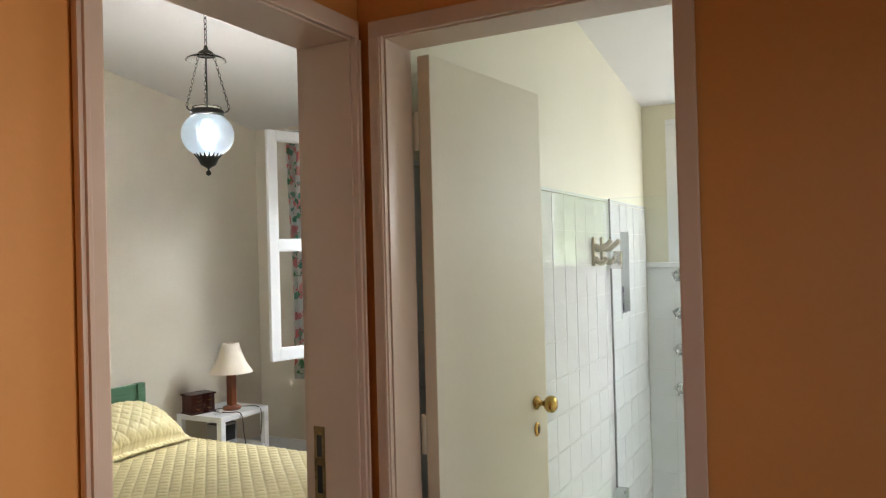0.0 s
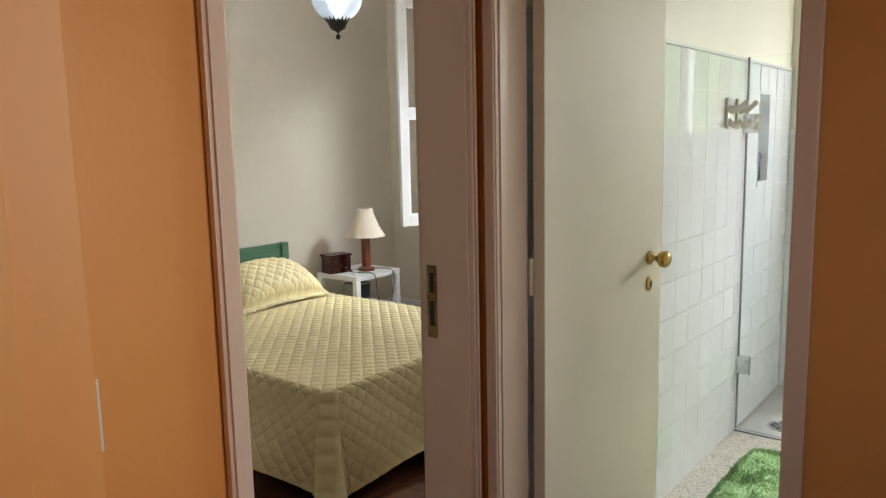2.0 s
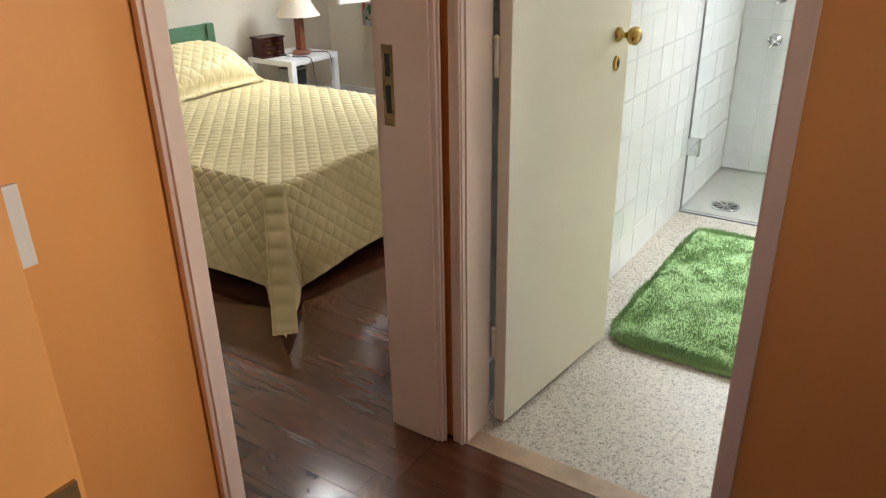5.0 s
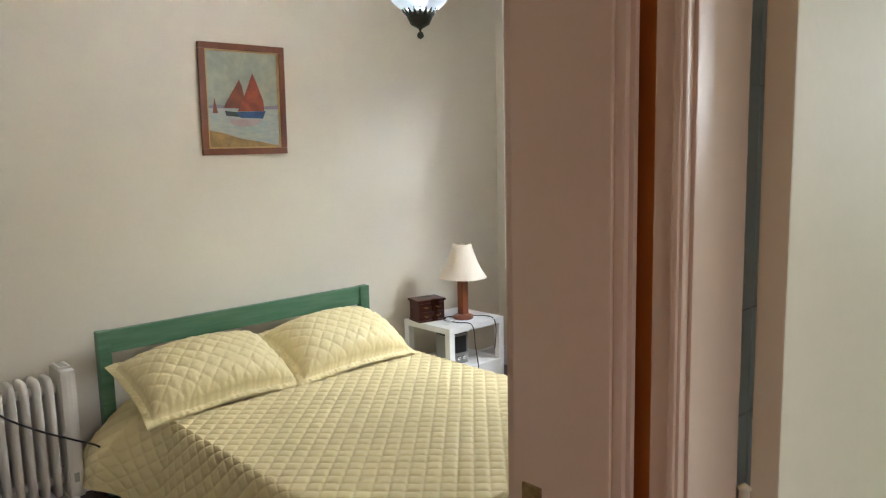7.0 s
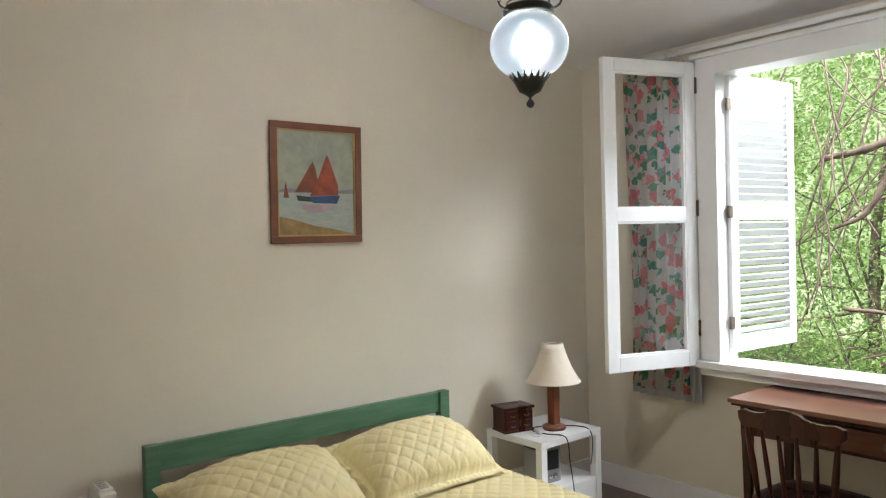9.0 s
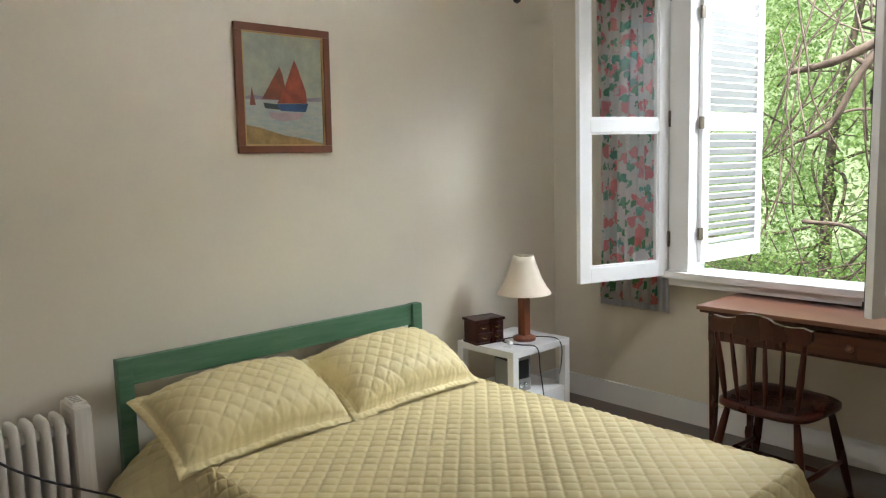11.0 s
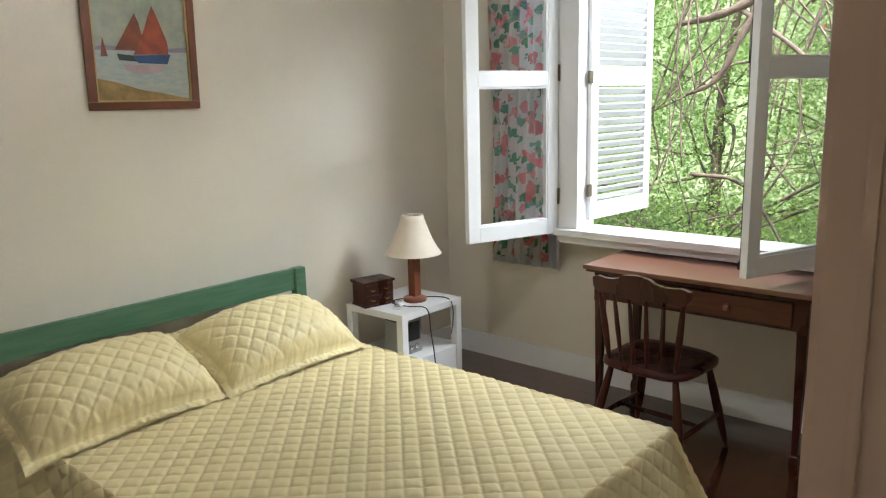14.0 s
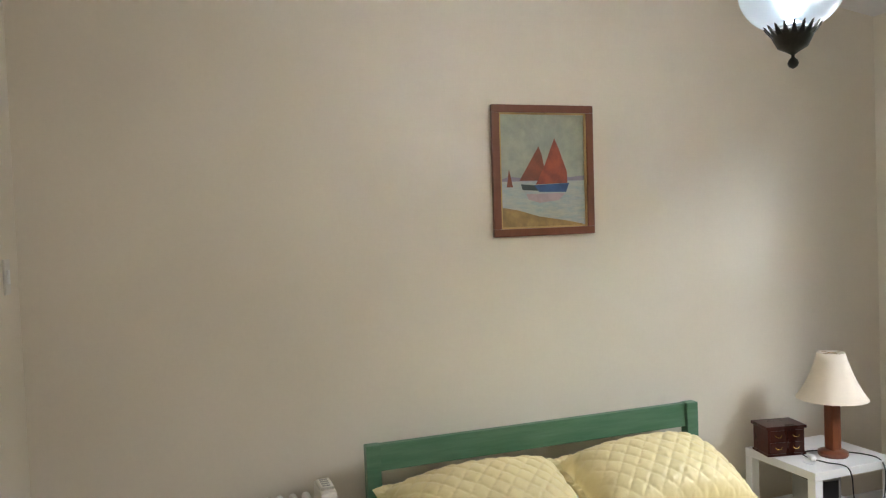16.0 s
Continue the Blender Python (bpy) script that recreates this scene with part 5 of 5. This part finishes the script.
def bathroom_window():
    w = thing("window_2", (0, 0, 0), "small white painted bathroom window", "window", kind="structure")
    # Width east of 0.05 is unseen, added to hold the side fill lamp.
    x0, x1, z0, z1 = -0.70, 0.74, 1.42, 2.17
    y = TY + 0.008
    for a, b in ((x0 - 0.05, x0 + 0.02), (x1 - 0.02, x1 + 0.05), (-0.315, -0.265)):
        part("window_frame", boxed(a, b, y - 0.018 if b < -0.6 or a > 0 else y + 0.02, y + 0.06, z0, z1 + 0.02, 0.003), WHITE, w)
    part("window_frame", boxed(x0 + 0.02, x1 - 0.02, y - 0.018, y + 0.06, z1 - 0.02, z1 + 0.02, 0.003), WHITE, w)
    part("window_sill", boxed(-0.872, x1 + 0.08, y - 0.035, y + 0.07, z0 - 0.03, z0, 0.004), WHITE, w)
    part("casing_head", boxed(x0 - 0.05, x1 + 0.05, y - 0.02, y - 0.001, z1 + 0.02, z1 + 0.05, 0.003), WHITE, w)
    for a, b in ((x0 + 0.02, -0.315), (-0.265, x1 - 0.02)):
        g = part("pane", boxed(a, b, y + 0.038, y + 0.042, z0, z1 - 0.02, 0), GLASS, w, "clear window glass")
        g.visible_shadow = False


bathroom_window()


# ---- garden ----
structure("ground", boxed(-300, 300, NY + 0.1, 400, -0.9, -0.5, 0), SOIL, "leaf-littered garden ground", "ground")
structure("ground_front", boxed(-300, 300, -400, -2.6, -0.9, -0.2, 0), SOIL, "bare garden ground", "ground")


def leaf_cloud(n, x0, x1, y0, y1, z0, z1, size, seed, thin):
    rnd = random.Random(seed)
    verts, faces = [], []
    k = 0
    while k < n:
        p = Vector((rnd.uniform(x0, x1), rnd.uniform(y0, y1), rnd.uniform(z0, z1)))
        if noise.noise(p * 1.1 + Vector((seed, 0, 0))) + 0.5 * noise.noise(p * 3.0) < thin:
            continue
        k += 1
        d = Vector((rnd.gauss(0, 1), rnd.gauss(0, 0.7), rnd.gauss(-0.3, 0.6))).normalized()
        s = d.cross(Vector((rnd.gauss(0, 0.5), rnd.gauss(0, 0.5), 1))).normalized()
        L = size * rnd.uniform(0.6, 1.3)
        w = L * 0.28
        up = s.cross(d) * (L * 0.08)
        b = len(verts)
        verts += [p, p + d * L * 0.4 + s * w + up, p + d * L, p + d * L * 0.4 - s * w + up]
        faces += [(b, b + 1, b + 2), (b, b + 2, b + 3)]
    me = bpy.data.meshes.new("crown")
    me.from_pydata(verts, [], faces)
    return me


def bush(name, at_x, x0, x1, y0, y1, z0, z1, n, size, material, seed, label, limbs, thin=0.0):
    rnd = random.Random(seed)
    t = thing(name, (0, 0, 0), label, "tree", "garden trees")
    me = leaf_cloud(n, x0, x1, y0, y1, z0, z1, size, seed, thin)
    me.materials.append(material)
    o = new("crown", me)
    o.parent = t
    o["kind"] = "stuff"
    ym = (y0 + y1) / 2
    pts = bend([(at_x, ym, -0.5), (at_x + rnd.uniform(-0.2, 0.2), ym, 0.6), (at_x + rnd.uniform(-0.4, 0.4), ym, 1.8), (at_x + rnd.uniform(-0.6, 0.6), ym, z1)], 6)
    part("trunk", tube(pts, [0.07 - 0.05 * i / (len(pts) - 1) for i in range(len(pts))], 9), BARK, t, "", True)
    for _ in range(limbs):
        a = pts[rnd.randrange(2, len(pts) - 2)]
        p = [a]
        d = Vector((rnd.uniform(-1, 1), rnd.uniform(-0.35, 0.2), rnd.uniform(-0.5, 0.8)))
        for _ in range(5):
            d = (d + Vector((rnd.gauss(0, 0.35), rnd.gauss(0, 0.15), rnd.gauss(-0.12, 0.3)))).normalized()
            q = p[-1] + d * rnd.uniform(0.2, 0.5)
            p.append(Vector((q.x, max(y0, q.y), q.z)))
        line = bend(p, 5)
        r = rnd.uniform(0.006, 0.02)
        part("limb", tube(line, [r * (1 - 0.75 * i / (len(line) - 1)) for i in range(len(line))], 6), BARK, t, "", True)
    return t


bush("tree", -2.0, -4.2, -1.0, 6.4, 7.6, 0.2, 3.4, 8000, 0.034, LEAF, 3, "tangled leafy garden tree close to the window", 34, 0.12)
bush("tree", -3.6, -5.6, -2.4, 7.4, 9.0, -0.2, 4.2, 42000, 0.038, LEAF, 11, "dense leafy garden tree", 22, 0.0)
bush("tree", -1.4, -2.8, 0.8, 7.2, 8.8, -0.2, 4.2, 42000, 0.038, LEAF, 17, "dense leafy garden tree", 22, 0.0)
bush("tree", -3.0, -7.5, 2.5, 9.5, 12.0, -0.5, 6.0, 70000, 0.085, LEAF_HAZED, 23, "garden tree further back, bright haze put into its leaf colour", 12, -0.1)
bush("tree", -0.2, -1.2, 1.2, 5.9, 7.0, 0.3, 3.4, 4000, 0.07, LEAF, 29, "leafy shrub outside the bathroom window", 10, 0.0)


def window_branch():
    b = thing("tree", (0, 0, 0), "gnarled bare limb reaching past the window", "tree", "garden trees")
    runs = (
        [(-0.8, 6.2, 2.75), (-1.7, 6.1, 2.45), (-2.25, 6.05, 2.22), (-2.75, 6.05, 2.0), (-3.1, 6.1, 1.95)],
        [(-2.3, 6.05, 2.2), (-2.6, 6.0, 1.95), (-2.8, 6.0, 1.6), (-3.0, 6.0, 1.5)],
        [(-1.9, 6.1, 2.35), (-2.1, 5.95, 2.6), (-2.2, 5.95, 3.2)],
        [(-2.7, 6.05, 2.0), (-2.3, 5.95, 1.7), (-1.95, 5.9, 1.3), (-1.95, 5.9, 0.6)],
        [(-2.95, 6.0, 1.0), (-2.6, 5.95, 0.95), (-2.35, 5.95, 0.6), (-2.1, 5.9, 0.2)],
    )
    part("trunk", tube(bend([(-0.6, 6.3, -0.5), (-0.7, 6.25, 1.2), (-0.8, 6.2, 2.75), (-0.9, 6.2, 4.0)], 6), [0.09] * 7 + [0.07] * 6 + [0.05] * 6, 10), BARK, b, "", True)
    for i, run in enumerate(runs):
        line = bend(run, 7)
        r = (0.05, 0.03, 0.018, 0.016, 0.014)[i]
        part("limb", tube(line, [r * (1 - 0.6 * k / (len(line) - 1)) * (1 + 0.15 * math.sin(2.3 * k)) for k in range(len(line))], 8), BARK, b, "", True)
    rnd = random.Random(4)
    for _ in range(60):
        x, z = rnd.uniform(-3.3, -1.5), rnd.uniform(2.0, 3.4)
        p = [Vector((x, rnd.uniform(5.85, 6.5), z))]
        d = Vector((rnd.uniform(-0.3, 0.3), 0, -1))
        for _ in range(5):
            d = (d + Vector((rnd.gauss(0, 0.3), rnd.gauss(0, 0.08), rnd.gauss(0, 0.2)))).normalized()
            p.append(p[-1] + d * rnd.uniform(0.15, 0.4))
        line = bend(p, 5)
        r = rnd.uniform(0.003, 0.008)
        part("vine", tube(line, r, 5), BARK, b, "", True)
    me = leaf_cloud(60, -2.4, 0.8, 6.0, 7.0, 1.3, 2.6, 0.06, 41, 0.0)
    me.materials.append(BLOSSOM)
    o = new("blossom", me)
    o.parent = b
    o["kind"] = "stuff"


window_branch()

# Backdrop sheet: its pale colour imitates hazy greenery and bright sky gaps.
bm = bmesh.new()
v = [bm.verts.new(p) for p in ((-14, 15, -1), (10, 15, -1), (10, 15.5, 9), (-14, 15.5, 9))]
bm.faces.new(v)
LEAFWALL = mat("hazed_far_greenery", (0.64, 0.73, 0.45), 0.9, 0.2, 1.5, 0.6, 14, color2=(0.34, 0.47, 0.19))
structure("backdrop", bm, LEAFWALL, "sheet of distant greenery, sky-bright haze put into its colour", "backdrop")


# ---- tiles and planks ----
def tiles():
    host = structure("wall_tiles_west", boxed(-0.8835, TX - 0.004, BY1, 3.962, 0, 1.72, 0), GROUT, "white glazed tiles with thin grey joints", "tiles")
    box_bm = bmesh.new()
    for q in ((4.138, TY, 0, 1.72), (3.962, 4.138, 0, 1.167), (3.962, 4.138, 1.593, 1.72)):
        box(box_bm, -0.8835, TX - 0.004, *q)
    part("grout_bed", box_bm, GROUT, host)
    s, j = 0.1433, 0.0022
    share = {}
    rnd = random.Random(5)

    def tile_mesh(w, h):
        key = (round(w, 4), round(h, 4))
        if key not in share:
            bm = boxed(-0.004, 0.0, -w / 2, w / 2, -h / 2, h / 2, 0)
            top = [f for f in bm.faces if f.calc_center_median().x > -0.001]
            bmesh.ops.inset_region(bm, faces=top, thickness=0.0015)
            for q in bm.verts:
                if abs(q.co.y) > w / 2 - 0.0008 or abs(q.co.z) > h / 2 - 0.0008:
                    q.co.x -= 0.0012 if q.co.x > -0.002 else 0
            share[key] = mesh_of("tile", bm, TILE)
        return share[key]
    n = int((TY - BY1) / s) + 1
    for r in range(12):
        z0, z1 = 1.72 - (r + 1) * s, 1.72 - r * s
        for i in range(n):
            y1 = TY - i * s
            y0 = max(BY1, y1 - s)
            segs = [(y0, y1, max(0, z0), z1)]
            if y1 > 3.965 and y0 < 4.135 and z1 > 1.17 and z0 < 1.59:
                segs = []
                if y0 < 3.965 - 0.01:
                    segs.append((y0, 3.965, z0, z1))
                if y1 > 4.135 + 0.01:
                    segs.append((4.135, y1, z0, z1))
                ya, yb = max(y0, 3.965), min(y1, 4.135)
                if z0 < 1.17 - 0.01:
                    segs.append((ya, yb, z0, 1.17))
                if z1 > 1.59 + 0.01:
                    segs.append((ya, yb, 1.59, z1))
            for a, b, c, d in segs:
                if b - a < 0.012 or d - c < 0.012:
                    continue
                o = new("tile", tile_mesh(b - a - j, d - c - j))
                o.parent = host
                o.location = (TX + rnd.uniform(-0.0004, 0.0004), (a + b) / 2, (c + d) / 2)
                o.rotation_euler = (0, radians(rnd.uniform(-0.08, 0.08)), radians(rnd.uniform(-0.08, 0.08)))
    part("border", boxed(-0.8835, TX + 0.003, BY1, TY, 1.722, 1.736, 0.003), TILE, host, "narrow grey-white border strip")
    # niche lining
    part("niche_lining", boxed(-0.984, -0.980, 3.966, 4.134, 1.171, 1.589, 0), TILE, host)
    for q in ((3.9655, 3.969, 1.171, 1.589), (4.131, 4.1345, 1.171, 1.589), (3.969, 4.131, 1.171, 1.1745), (3.969, 4.131, 1.586, 1.589)):
        part("niche_lining", boxed(-0.980, TX, *q, 0), TILE, host)
    north = structure("wall_tiles_north", boxed(TX, 0.9, TY + 0.004, TY + 0.0085, 0, 1.388, 0), GROUT, "white glazed tiles behind the shower valves", "tiles")
    for r in range(10):
        z1 = 1.388 - r * s
        z0 = max(0.0, z1 - s)
        if z1 - z0 < 0.02:
            continue
        for i in range(7):
            x0 = TX + i * s
            o = new("tile", tile_mesh(s - j, z1 - z0 - j))
            o.parent = north
            o.location = (x0 + s / 2, TY + rnd.uniform(-0.0004, 0.0004), (z0 + z1) / 2)
            o.rotation_euler = (radians(rnd.uniform(-0.2, 0.2)), 0, radians(-90))


tiles()


def planks(host, x0, x1, y0, y1, seed):
    rnd = random.Random(seed)
    w = 0.098
    share = []
    for L in (1.1, 1.6, 2.1):
        bm = boxed(0.0008, L - 0.0008, 0.0006, w - 0.0006, -0.016, 0, 0)
        share.append((L, mesh_of("plank", bm, PLANK)))
    y = y0
    while y < y1 - 0.01:
        x = x0 - rnd.uniform(0, 1.0)
        while x < x1:
            L, me = rnd.choice(share)
            o = new("plank", me)
            o.parent = host
            sx = 1.0
            lo, hi = max(x, x0), min(x + L, x1)
            if hi - lo > 0.03:
                o.location = (lo, y, 0)
                o.scale = ((hi - lo) / L, min(1.0, (y1 - y) / w), 1)
            else:
                bpy.data.objects.remove(o)
            x += L
        y += w


planks(bpy.data.objects["floor"], WX, HX, 0.9, NY, 1)
planks(bpy.data.objects["floor_hall"], HX, 1.0, 0.45, BY0 - 0.012, 2)
